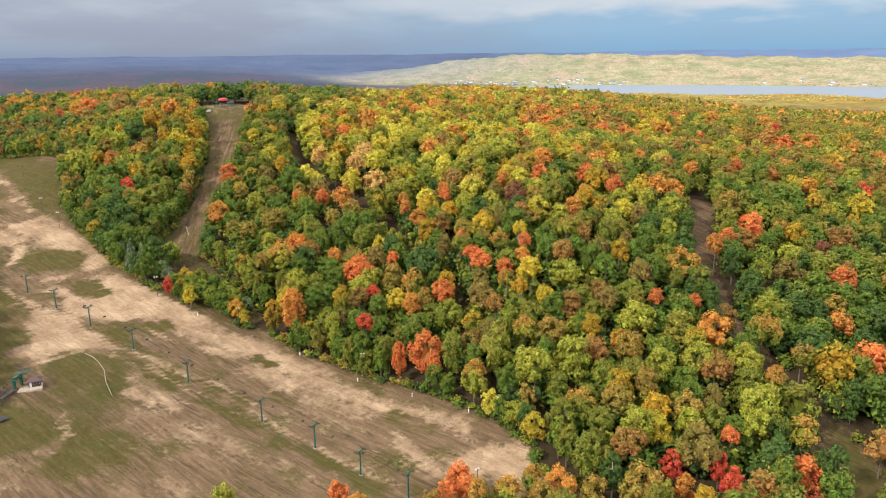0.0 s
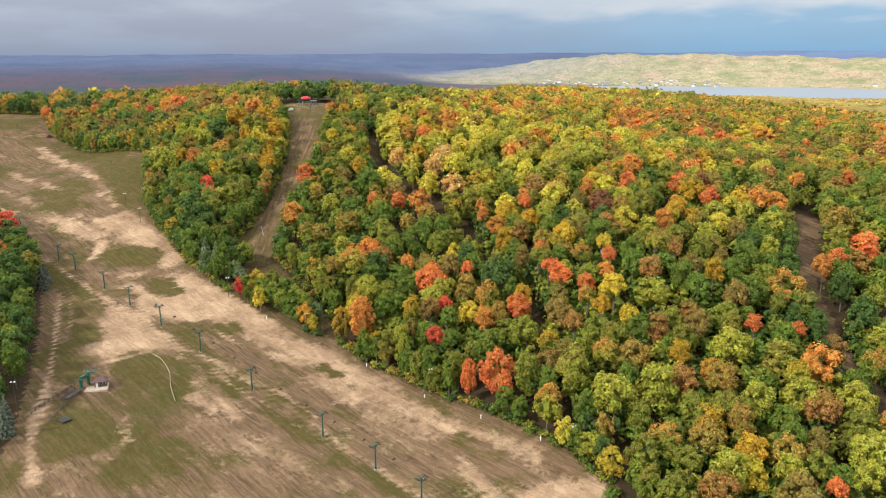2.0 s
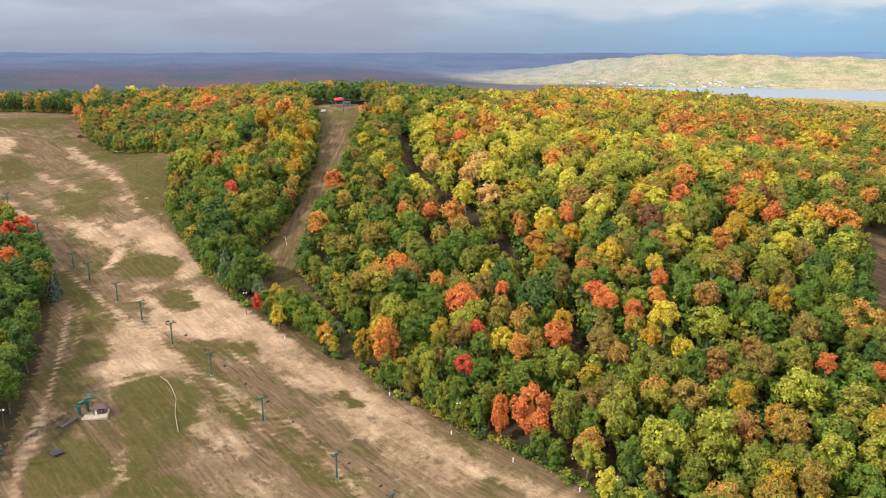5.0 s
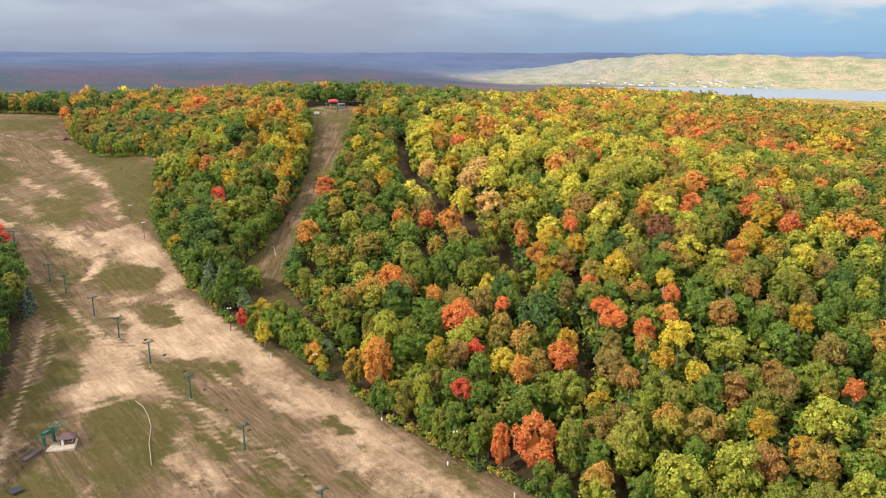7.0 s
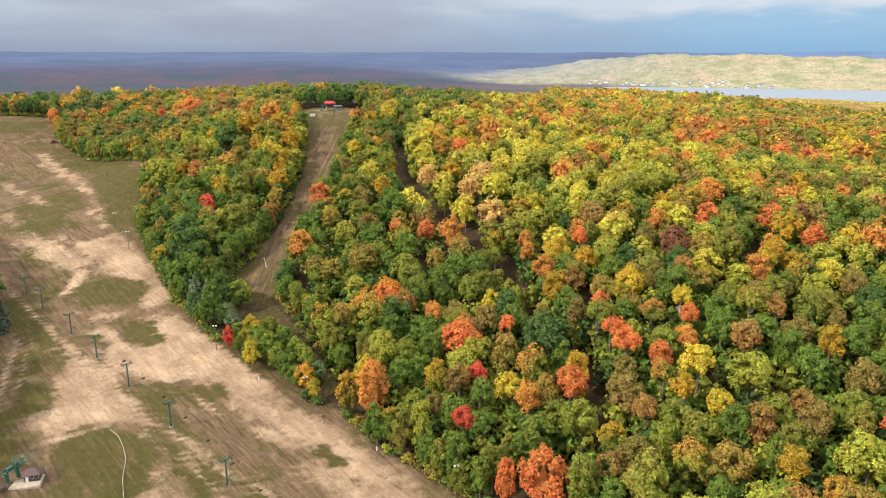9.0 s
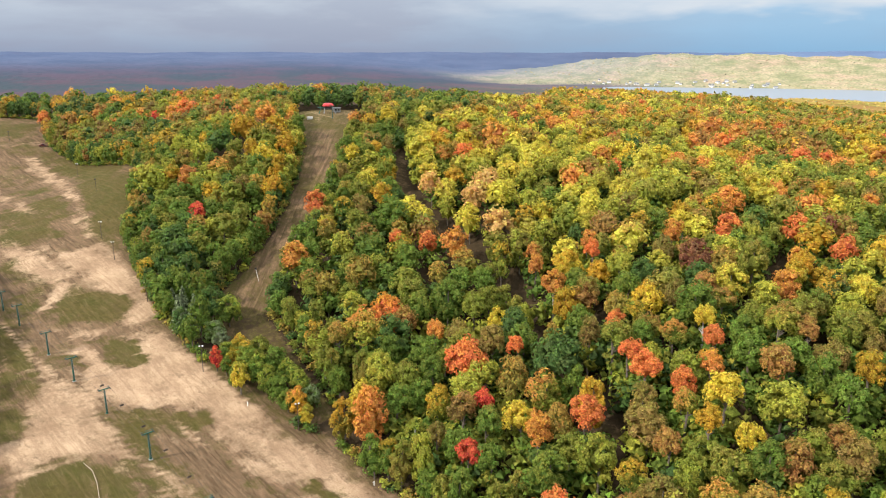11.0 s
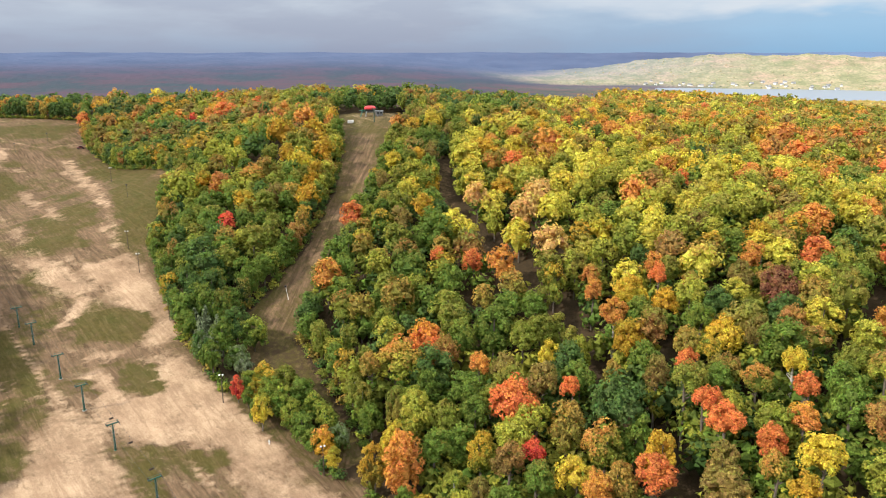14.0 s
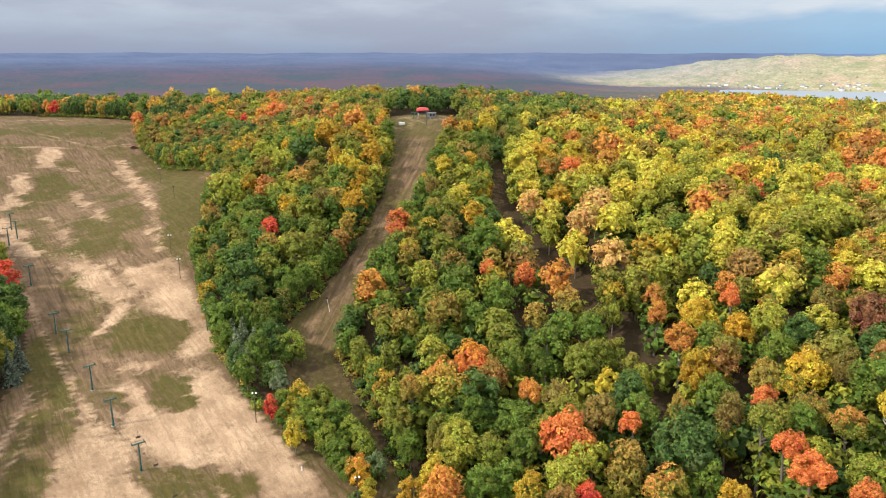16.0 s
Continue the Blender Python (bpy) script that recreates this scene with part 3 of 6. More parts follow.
TURF_LOWER = [
    ('turf', 4, 0.6, [(-140, 279), (-124, 269), (-112, 263)]),
    ('turf', 4, 0.4, [(-143, 280), (-133, 274)]),
    ('turf', 3, 0.35, [(-126, 284), (-109, 277)]),
    ('turf', 5, 0.35, [(-134, 283), (-122, 286)]),
    ('turf', 3.5, 0.6, [(-125, 288), (-116, 285)]),
    ('turf', 5, 0.45, [(-211, 323), (-175, 283), (-163, 261)]),
    ('turf', 2, 0.5, [(-176, 306), (-166, 302)]),
    ('turf', 4, 0.4, [(-214, 316), (-187, 293)]),
    ('turf', 5, 0.6, [(-169, 317), (-150, 310)]),
    ('turf', 3, 0.7, [(-218, 324), (-202, 308)]),
    ('turf', 5, 0.4, [(-214, 339), (-201, 317)]),
    ('turf', 8, 0.6, [(-193, 332), (-178, 340)]),
    ('turf', 6, 0.8, [(-195, 336), (-186, 344)]),
    ('turf', 7, 0.6, [(-258, 390), (-243, 392)]),
]
TURF_MIDDLE = [
    ('turf', 14, 0.35, [(-267, 411), (-257, 389)]),
    ('turf', 8, 0.7, [(-268, 404), (-286, 414)]),
    ('turf', 8, 0.3, [(-343, 442), (-275, 392)]),
    ('turf', 6, 0.6, [(-279, 436), (-254, 415)]),
    ('turf', 12, 0.8, [(-277, 478), (-238, 432), (-220, 410)]),
    ('turf', 11, 0.6, [(-221, 413), (-239, 439), (-288, 483)]),
    ('turf', 9, 0.8, [(-365, 475), (-345, 463), (-346, 448)]),
    ('turf', 8, 0.7, [(-328, 519), (-294, 489)]),
    ('turf', 18, 0.5, [(-457, 536), (-405, 558)]),
    ('turf', 14, 0.7, [(-443, 546), (-402, 571)]),
]
STROKES = RUNS_FOOT + RUNS_LOW + RUNS_LOWER + RUNS_MIDDLE + RUNS_UPPER + RUNS_HIGH + TURF_FOOT + TURF_LOW + TURF_LOWER + TURF_MIDDLE
build_ground()


# ---- far country, lake and shore ----
def backdrop_material():
    m, nt, p = material("far_woods")
    lit = add(nt, "ShaderNodeAttribute")
    lit.attribute_name = "cover"
    sep = add(nt, "ShaderNodeSeparateColor", [(lit.outputs["Color"], 0)])
    co = add(nt, "ShaderNodeTexCoord")
    pos = co.outputs["Object"]
    wide = add(nt, "ShaderNodeMapping", [(pos, "Vector")])
    wide.inputs["Scale"].default_value = (0.0035, 0.0035, 0.03)
    fields = add(nt, "ShaderNodeTexNoise", [(wide.outputs[0], "Vector")], Scale=1.0, Detail=6.0, Roughness=0.65)
    woods = add(nt, "ShaderNodeTexNoise", [(pos, "Vector")], Scale=0.012, Detail=9.0, Roughness=0.78)
    crowns = add(nt, "ShaderNodeTexVoronoi", [(pos, "Vector")], Scale=0.075)
    # mist on the plain and sunlight on the ridge are painted into these colours
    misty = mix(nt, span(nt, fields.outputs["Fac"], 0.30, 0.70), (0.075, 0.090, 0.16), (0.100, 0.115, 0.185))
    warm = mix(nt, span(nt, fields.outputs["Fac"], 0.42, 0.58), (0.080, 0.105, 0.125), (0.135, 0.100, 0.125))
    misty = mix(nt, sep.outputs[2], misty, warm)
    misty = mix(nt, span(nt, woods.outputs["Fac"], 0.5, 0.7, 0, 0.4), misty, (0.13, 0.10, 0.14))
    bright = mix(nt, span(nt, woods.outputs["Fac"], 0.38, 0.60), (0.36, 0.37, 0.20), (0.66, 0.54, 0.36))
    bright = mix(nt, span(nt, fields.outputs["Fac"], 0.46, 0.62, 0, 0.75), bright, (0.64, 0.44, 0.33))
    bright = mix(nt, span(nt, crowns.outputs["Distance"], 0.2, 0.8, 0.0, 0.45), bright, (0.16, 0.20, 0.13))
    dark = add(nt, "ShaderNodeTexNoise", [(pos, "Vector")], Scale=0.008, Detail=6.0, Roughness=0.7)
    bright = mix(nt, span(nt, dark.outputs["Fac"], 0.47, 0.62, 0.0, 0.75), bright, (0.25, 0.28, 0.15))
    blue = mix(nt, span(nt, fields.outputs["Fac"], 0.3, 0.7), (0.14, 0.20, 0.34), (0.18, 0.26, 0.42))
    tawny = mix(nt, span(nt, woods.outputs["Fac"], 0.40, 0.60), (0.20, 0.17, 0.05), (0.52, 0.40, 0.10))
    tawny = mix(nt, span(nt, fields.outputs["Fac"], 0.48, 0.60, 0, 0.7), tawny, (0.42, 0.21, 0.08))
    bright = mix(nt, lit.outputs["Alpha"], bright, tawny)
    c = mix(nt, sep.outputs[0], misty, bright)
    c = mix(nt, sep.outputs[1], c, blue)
    # the whole backdrop glows by itself to pass for lit, hazy distance
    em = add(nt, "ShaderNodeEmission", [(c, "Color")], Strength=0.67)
    p.inputs["Roughness"].default_value = 1.0
    p.inputs["Specular IOR Level"].default_value = 0.0
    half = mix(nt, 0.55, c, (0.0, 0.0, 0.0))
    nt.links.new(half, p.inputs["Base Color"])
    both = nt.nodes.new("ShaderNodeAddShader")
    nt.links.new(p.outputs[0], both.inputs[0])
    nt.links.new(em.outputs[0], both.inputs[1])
    nt.links.new(both.outputs[0], nt.nodes["Material Output"].inputs[0])
    return m


def build_backdrop():
    az = np.radians(np.concatenate([np.arange(-180, -66, 3.0), np.arange(-66, 48, 0.28), np.arange(48, 181, 3.0)]))
    rad = np.concatenate([np.arange(1500, 3000, 60.0), np.arange(3000, 4800, 22.0), np.array([4800, 4840, 4880, 4930])])
    ga, gr, f = sheet(az, rad)
    gx, gy = gr * np.sin(ga), gr * np.cos(ga)
    deg = np.degrees(ga)
    gz = land(gx, gy)
    rng = np.random.default_rng(5)
    gz = gz + np.where(gz > LAKE_Z + 2, rng.uniform(0, 4, gz.shape), 0) - 12 * (gr < 1750)
    # the outermost range
    ridge = 119 + 7 * sigmoid((deg - 12) / 3) + 2 * np.sin(deg * 0.45) + 1.5 * np.sin(deg * 1.1 + 1) + 1.0 * np.sin(deg * 2.7)
    outer = np.clip((gr - 4790) / 130, 0, 1)
    gz = np.where(gr > 4795, (gz - 25) * (1 - outer) + ridge * outer, gz)
    # painted sunlight on the ridge, with cloud shade painted over its foot
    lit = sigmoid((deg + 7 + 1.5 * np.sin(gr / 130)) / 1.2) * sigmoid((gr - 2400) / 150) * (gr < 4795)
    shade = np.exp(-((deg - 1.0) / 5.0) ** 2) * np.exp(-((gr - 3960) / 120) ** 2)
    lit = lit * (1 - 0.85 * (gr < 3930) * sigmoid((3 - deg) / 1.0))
    # blue haze painted onto the outermost land
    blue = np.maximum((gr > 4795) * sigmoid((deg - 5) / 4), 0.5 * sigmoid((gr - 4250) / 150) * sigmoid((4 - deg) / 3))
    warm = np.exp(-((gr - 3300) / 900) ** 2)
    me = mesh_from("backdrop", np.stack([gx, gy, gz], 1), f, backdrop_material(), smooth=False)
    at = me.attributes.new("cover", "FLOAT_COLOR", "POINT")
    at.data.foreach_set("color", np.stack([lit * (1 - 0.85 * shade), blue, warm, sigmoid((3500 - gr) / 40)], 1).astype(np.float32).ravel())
    tagged(new("backdrop", me), "distant wooded plain and ridge, sun and mist painted in, faintly glowing", "landscape", kind="structure")


def build_lake():
    m, nt, p = material("lake_water")
    p.inputs["Base Color"].default_value = (0.13, 0.19, 0.27, 1)
    p.inputs["Roughness"].default_value = 0.3
    co = add(nt, "ShaderNodeTexCoord")
    n = add(nt, "ShaderNodeTexNoise", [(co.outputs["Object"], "Vector")], Scale=0.08, Detail=5.0)
    b = add(nt, "ShaderNodeBump", [(n.outputs["Fac"], "Height")], Strength=0.06, Distance=1.0)
    nt.links.new(b.outputs[0], p.inputs["Normal"])
    az = np.radians(np.arange(1, 52, 1.0))
    ga, gr, f = sheet(az, np.arange(2950, 4150, 100.0))
    gx, gy = gr * np.sin(ga), gr * np.cos(ga)
    me = mesh_from("water", np.stack([gx, gy, np.full(gx.shape, LAKE_Z)], 1), f, m)
    tagged(new("water", me), "calm grey-blue lake between wooded shores", "lake", kind="structure")


def build_far_woods():
    """Clumps of wood on the far ridge and the low shore, each a few metres high."""
    m, nt, p = material("far_crowns")
    tint = add(nt, "ShaderNodeAttribute")
    tint.attribute_name = "tint"
    nt.links.new(tint.outputs["Color"], p.inputs["Base Color"])
    p.inputs["Roughness"].default_value = 1.0
    p.inputs["Specular IOR Level"].default_value = 0.0
    rng = np.random.default_rng(77)
    n = 3600
    az = np.concatenate([rng.uniform(-7, 36, n), rng.uniform(-4, 36, 6000)])
    d = np.concatenate([rng.uniform(4010, 4790, n), rng.uniform(1150, 3300, 6000)])
    x, y = d * np.sin(np.radians(az)), d * np.cos(np.radians(az))
    z = land(x, y)
    ok = (z > LAKE_Z + 1.5) & (rng.random(len(z)) < np.clip((az + 7) / 9, 0.05, 1)) & ((d < 4130) | (rng.random(len(z)) < 0.35))
    x, y, z, d = x[ok], y[ok], z[ok], d[ok]
    # ridge tints are paled to paint in sun and haze
    kinds = np.array([(0.30, 0.31, 0.17), (0.36, 0.35, 0.20), (0.46, 0.39, 0.21), (0.44, 0.32, 0.22), (0.38, 0.35, 0.22), (0.18, 0.21, 0.14)])
    gold = np.array([(0.36, 0.29, 0.09), (0.46, 0.29, 0.09), (0.28, 0.27, 0.08), (0.44, 0.35, 0.13), (0.36, 0.21, 0.09), (0.20, 0.20, 0.09)])
    pick = rng.choice(6, len(x), p=(0.26, 0.22, 0.12, 0.12, 0.12, 0.16))
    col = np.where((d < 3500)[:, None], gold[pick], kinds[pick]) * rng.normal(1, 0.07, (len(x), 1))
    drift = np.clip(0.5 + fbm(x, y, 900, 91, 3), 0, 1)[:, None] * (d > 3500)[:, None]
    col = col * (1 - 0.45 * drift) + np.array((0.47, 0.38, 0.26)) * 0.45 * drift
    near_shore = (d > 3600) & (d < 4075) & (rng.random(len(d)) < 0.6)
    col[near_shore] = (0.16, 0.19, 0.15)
    r, h = rng.uniform(3, 7, len(x)), rng.uniform(3, 7.5, len(x))
    a = rng.uniform(0, 6.28, len(x))
    octa = np.array([(1, 0, 0.3), (0, 1, 0.35), (-1, 0, 0.3), (0, -1, 0.4), (0.1, 0.1, 1), (0, 0, -0.4)])
    faces = np.array([(0, 1, 4), (1, 2, 4), (2, 3, 4), (3, 0, 4), (1, 0, 5), (2, 1, 5), (3, 2, 5), (0, 3, 5)])
    vx = x[:, None] + r[:, None] * (octa[:, 0] * np.cos(a)[:, None] - octa[:, 1] * np.sin(a)[:, None])
    vy = y[:, None] + r[:, None] * (octa[:, 0] * np.sin(a)[:, None] + octa[:, 1] * np.cos(a)[:, None])
    vz = z[:, None] + h[:, None] * octa[:, 2]
    f = (faces[None] + 6 * np.arange(len(x))[:, None, None]).reshape(-1, 3)
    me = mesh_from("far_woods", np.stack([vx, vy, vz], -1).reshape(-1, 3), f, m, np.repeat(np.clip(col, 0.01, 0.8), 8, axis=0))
    tagged(new("far_woods", me), "autumn woods on the ridge beyond the lake, tints paled for sun and haze", "forest", kind="stuff")


build_backdrop()
build_lake()
build_far_woods()

# ---- trees ----
# "bright" is raised well above the other greens so its crowns look sunlit
PALETTE = {
    "green": (0.132, 0.208, 0.033), "deep": (0.076, 0.132, 0.034), "olive": (0.205, 0.242, 0.035), "lime": (0.300, 0.318, 0.043), "bright": (0.570, 0.515, 0.074),
    "yellow": (0.620, 0.470, 0.052), "gold": (0.570, 0.340, 0.036), "orange": (0.630, 0.272, 0.070), "redorange": (0.660, 0.195, 0.062),
    "red": (0.600, 0.080, 0.052), "russet": (0.275, 0.190, 0.055), "rust": (0.400, 0.205, 0.062), "bronze": (0.290, 0.248, 0.048), "maroon": (0.260, 0.095, 0.060),
    "peach": (0.70, 0.42, 0.15), "grey": (0.18, 0.22, 0.12), "blue": (0.115, 0.140, 0.100),
}


TURNING = {"green": "olive", "deep": "green", "olive": "bronze", "lime": "bright", "bright": "yellow", "yellow": "lime", "gold": "olive", "orange": "gold", "redorange": "orange",
           "red": "redorange", "russet": "olive", "rust": "olive", "bronze": "orange", "maroon": "russet", "peach": "bright", "grey": "green", "blue": "grey"}


def sprays_at(rng, centre, normal, size, stray=0.5):
    """One small leaf spray for each centre, lying about square to its normal."""
    n = len(centre)
    nrm = normal + rng.normal(0, stray, (n, 3))
    nrm /= np.linalg.norm(nrm, axis=1)[:, None]
    ref = rng.normal(0, 1, (n, 3))
    u = np.cross(nrm, ref)
    u /= np.linalg.norm(u, axis=1)[:, None] + 1e-9
    v = np.cross(nrm, u)
    a, b = (size * rng.uniform(0.65, 1.35, n))[:, None], (size * rng.uniform(0.6, 1.1, n))[:, None]
    vs = np.stack([centre - u * a * 0.5 - v * b * 0.35, centre + u * a * 0.5 - v * b * 0.35, centre + v * b * 0.75], 1).reshape(-1, 3)
    return vs, np.arange(3 * n).reshape(-1, 3)


OCTA = np.array([(1, 0, 0), (0, 1, 0), (-1, 0, 0), (0, -1, 0), (0, 0, 1), (0, 0, -1)], float)
OCTA_F = np.array([(0, 1, 4), (1, 2, 4), (2, 3, 4), (3, 0, 4), (1, 0, 5), (2, 1, 5), (3, 2, 5), (0, 3, 5)])


def crown_shape(seed, boughs, lobes, leaves, leaf, tall=1.0, stray=0.45):
    """A broadleaf crown of radius 1, z from 0 (lowest leaves) to about 1.75 * tall: uneven boughs heaped to a dome,
    each of them set with rounded clumps of leaf sprays round a core later tinted darker for shade."""
    rng = np.random.default_rng(seed)
    k = np.arange(boughs)
    zc = np.clip(0.98 - 1.62 * (k + 0.3) / boughs + rng.normal(0, 0.07, boughs), -0.8, 1)
    th = k * 2.39996 + rng.uniform(-0.5, 0.5, boughs)
    rad = np.sqrt(np.maximum(0, 1 - zc ** 2))
    reach = rng.uniform(0.50, 0.72, boughs)
    rb = rng.uniform(0.34, 0.50, boughs) * math.sqrt(10 / boughs)
    lean = rng.normal(0, 0.08, 2)
    heart = np.stack([rad * np.cos(th) * reach + lean[0], rad * np.sin(th) * reach + lean[1], (zc * reach * np.where(zc > 0, 1.0, 0.85) + 0.78) * tall], 1)
    mid = np.array([lean[0], lean[1], 0.66 * tall])
    allc, alln, cid, clumps, base = [], [], [], [], 0
    for i in range(boughs):
        out = (heart[i] - mid) / (np.linalg.norm(heart[i] - mid) + 1e-6)
        d = rng.normal(0, 1, (lobes * 5, 3))
        d /= np.linalg.norm(d, axis=1)[:, None]
        d = d[d @ out + 0.35 * d[:, 2] > -0.25]
        kept = [d[0]]                                   # clumps spread apart over the bough
        for w in d[1:]:
            if len(kept) < lobes and max(w @ q for q in kept) < 1 - 1.55 / lobes:
                kept.append(w)
        kept = np.array(kept)
        c = heart[i] + kept * rb[i] * rng.uniform(0.62, 0.92, (len(kept), 1))
        r = rb[i] * rng.uniform(0.36, 0.62, len(kept)) * math.sqrt(6 / lobes)
        for j in range(len(kept)):
            e = rng.normal(0, 1, (leaves * 2 + 4, 3))
            e /= np.linalg.norm(e, axis=1)[:, None]
            e = e[e @ (kept[j] + 0.5 * out) + 0.3 * e[:, 2] > rng.uniform(-0.5, 0.3, len(e))][:leaves]
            allc.append(c[j] + e * r[j] * rng.uniform(0.70, 1.15, (len(e), 1)))
            alln.append(e + 0.5 * kept[j] + np.array([0, 0, 0.25]))
            cid.append(np.full(len(e), base + j))
        clumps.append(c)
        base += len(kept)
    sprays = np.concatenate(allc)
    up = np.array([1, 1, 1.75 * tall / sprays[:, 2].max()])
    vs, fs = sprays_at(rng, sprays * up, np.concatenate(alln), leaf, stray)
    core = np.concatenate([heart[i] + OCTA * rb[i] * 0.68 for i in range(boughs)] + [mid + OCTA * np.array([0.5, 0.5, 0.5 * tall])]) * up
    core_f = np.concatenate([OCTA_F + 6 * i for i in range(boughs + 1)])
    return vs, fs, core, core_f, np.concatenate(cid), np.concatenate(clumps) * up


def crown_mesh(shape, colour, seed, accent=None):
    """Crown arrays with a tint for every face."""
    vs, fs, core, core_f, cid, c = shape
    rng = np.random.default_rng(seed)
    base = np.array(PALETTE[colour]) * rng.uniform(0.84, 1.16)
    per = rng.normal(1.0, 0.10, len(c))[:, None] * (1 + rng.normal(0, 0.05, (len(c), 3)))
    tint = np.clip(base * per, 0.004, 0.9)
    side = rng.normal(0, 1, 3)
    side[2] = abs(side[2]) + 0.7
    side /= np.linalg.norm(side)
    lean = (c - c.mean(0)) @ side
    hot = 1 / (1 + np.exp(-(lean - np.quantile(lean, rng.uniform(0.35, 0.7))) * 6))
    other = np.array(PALETTE[accent or TURNING[colour]])
    strength = 0.9 if accent else 0.35
    tint = tint + (other * per - tint) * (strength * hot * rng.uniform(0.6, 1.0, len(c)))[:, None]
    ft = tint[cid] * rng.uniform(*((0.76, 1.24) if len(cid) > 1200 else (0.84, 1.16)), (len(cid), 1))
    # stray leaves that have turned, or are still green
    stray = rng.random(len(ft)) < 0.10
    ft[stray] = 0.5 * ft[stray] + 0.5 * other
    v = np.concatenate([vs, core])
    f = np.concatenate([fs, core_f + len(vs)])
    # core faces get a darkened tint that paints shade inside the crown
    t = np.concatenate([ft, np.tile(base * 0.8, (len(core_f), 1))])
    return v, f, np.clip(t, 0.004, 0.9)


def trunk_bm(h, r, limbs, seed):
    """Tapered trunk with a few limbs running up into the crown."""
    rng = random.Random(seed)
    bm = bmesh.new()
    rod(bm, (0, 0, -0.6), (0, 0, h * 0.45), r, r * 0.75, 7)
    rod(bm, (0, 0, h * 0.44), (h * rng.uniform(-0.03, 0.03), h * rng.uniform(-0.03, 0.03), h * 0.8), r * 0.75, r * 0.3, 6)
    for _ in range(limbs):
        a = rng.uniform(0, 6.28)
        z = h * rng.uniform(0.52, 0.64)
        l = h * rng.uniform(0.04, 0.07)
        rod(bm, (0, 0, z), (math.cos(a) * l, math.sin(a) * l, z + l * 0.9), r * 0.42, r * 0.15, 5)
    return bm


TALL = (0.90, 1.15, 1.5, 2.0)
NEAR = [crown_shape(100 + i, (9, 11, 13, 16)[i % 4], 8, 24, 0.107, TALL[i % 4]) for i in range(12)]
MID = [crown_shape(200 + i, (8, 9, 11, 14)[i % 4], 6, 11, 0.165, TALL[i % 4], 0.4) for i in range(12)]
FAR = [crown_shape(300 + i, (7, 8, 9, 11)[i % 4], 4, 8, 0.205, TALL[i % 4], 0.3) for i in range(12)]
DISTANT = [crown_shape(350 + i, 4, 3, 4, 0.45, (0.75, 0.95)[i % 2], 0.25) for i in range(8)]
SAPLING = [crown_shape(380 + i, 5, 3, 5, 0.34, TALL[i % 4], 0.3) for i in range(12)]

# trees that stand out by their colour: x, y and crown radius on the plan
ORANGE_TREES = [
    (-193, 428, 5.5), (-183, 506, 6.0), (-353, 616, 7.2), (-454, 709, 7.2), (-346, 627, 6.1), (-437, 919, 7.2), (-382, 864, 7.2), (-112, 360, 5.7), (-68, 446, 4.0), (-46, 471, 7.1),
    (-20, 367, 3.7), (-19, 357, 3.0), (-50, 325, 2.6), (-62, 286, 5.9), (-13, 278, 4.2), (-12, 345, 4.0), (33, 298, 2.9), (59, 332, 4.3), (5, 459, 5.0), (-6, 422, 6.9),
    (74, 413, 5.0), (81, 394, 7.2), (29, 368, 3.8), (-1, 370, 2.7), (11, 359, 3.2), (68, 354, 3.1), (109, 411, 3.7), (257, 522, 7.0), (215, 598, 6.6), (108, 367, 5.5),
]
ORANGE_TREES_EAST = [
    (116, 367, 4.7), (186, 416, 5.5), (199, 401, 5.8), (119, 314, 4.1), (98, 257, 7.0), (156, 273, 5.3), (68, 187, 3.7), (32, 188, 5.3), (-562, 635, 4),
]
RED_TREES = [
    (-171, 396, 3.9), (-284, 558, 3.7), (-30, 291, 2.6), (-31, 272, 2.6), (245, 556, 6.3), (234, 411, 6.9), (68, 198, 3.8), (82, 198, 2.6), (83, 189, 4.0), (104, 184, 3.9),
    (-248, 330, 4.5), (-246, 338, 4.5), (-484, 603, 4), (-438, 591, 4),
]
BRONZE_TREES = [
    (-177, 432, 6.5), (-231, 492, 5.2), (-151, 380, 5.6), (-155, 367, 4.8), (-145, 544, 7.1), (-46, 362, 4.8), (-94, 345, 4.3), (-83, 351, 5.6), (-74, 319, 7.2), (-81, 317, 3.7),
    (-12, 294, 5.6), (-22, 300, 5.7), (7, 310, 4.4), (25, 283, 3.8), (52, 345, 5.9), (24, 311, 3.4), (97, 294, 6.4), (140, 357, 6.2), (113, 234, 4.5), (44, 217, 4.9),
    (55, 220, 6.0), (113, 211, 4.9), (55, 188, 6.3), (25, 191, 3.6), (29, 255, 4.6), (19, 248, 7.2), (10, 237, 5.2), (119, 260, 6.0), (9, 179, 4.2), (17, 181, 4.8),
]
BRONZE_TREES_EAST = [
    (27, 181, 5.2), (41, 185, 4.4), (32, 177, 5.1), (-23, 174, 3.7),
]
GOLD_TREES = [
    (-144, 417, 5.3), (-152, 456, 5.9), (-183, 475, 7.2), (-165, 476, 7.2), (-345, 566, 5.6), (-396, 614, 7.2), (-468, 852, 7.2), (-89, 406, 4.9), (-103, 449, 3.5), (-55, 513, 4.1),
    (-60, 422, 5.0), (-43, 292, 4.9), (14, 323, 2.7), (30, 277, 3.8), (45, 385, 4.5), (34, 386, 4.4), (73, 297, 4.5), (89, 249, 4.5), (69, 218, 5.0), (58, 226, 5.1),
    (140, 248, 7.2), (72, 180, 4.5), (54, 255, 4.0),
]
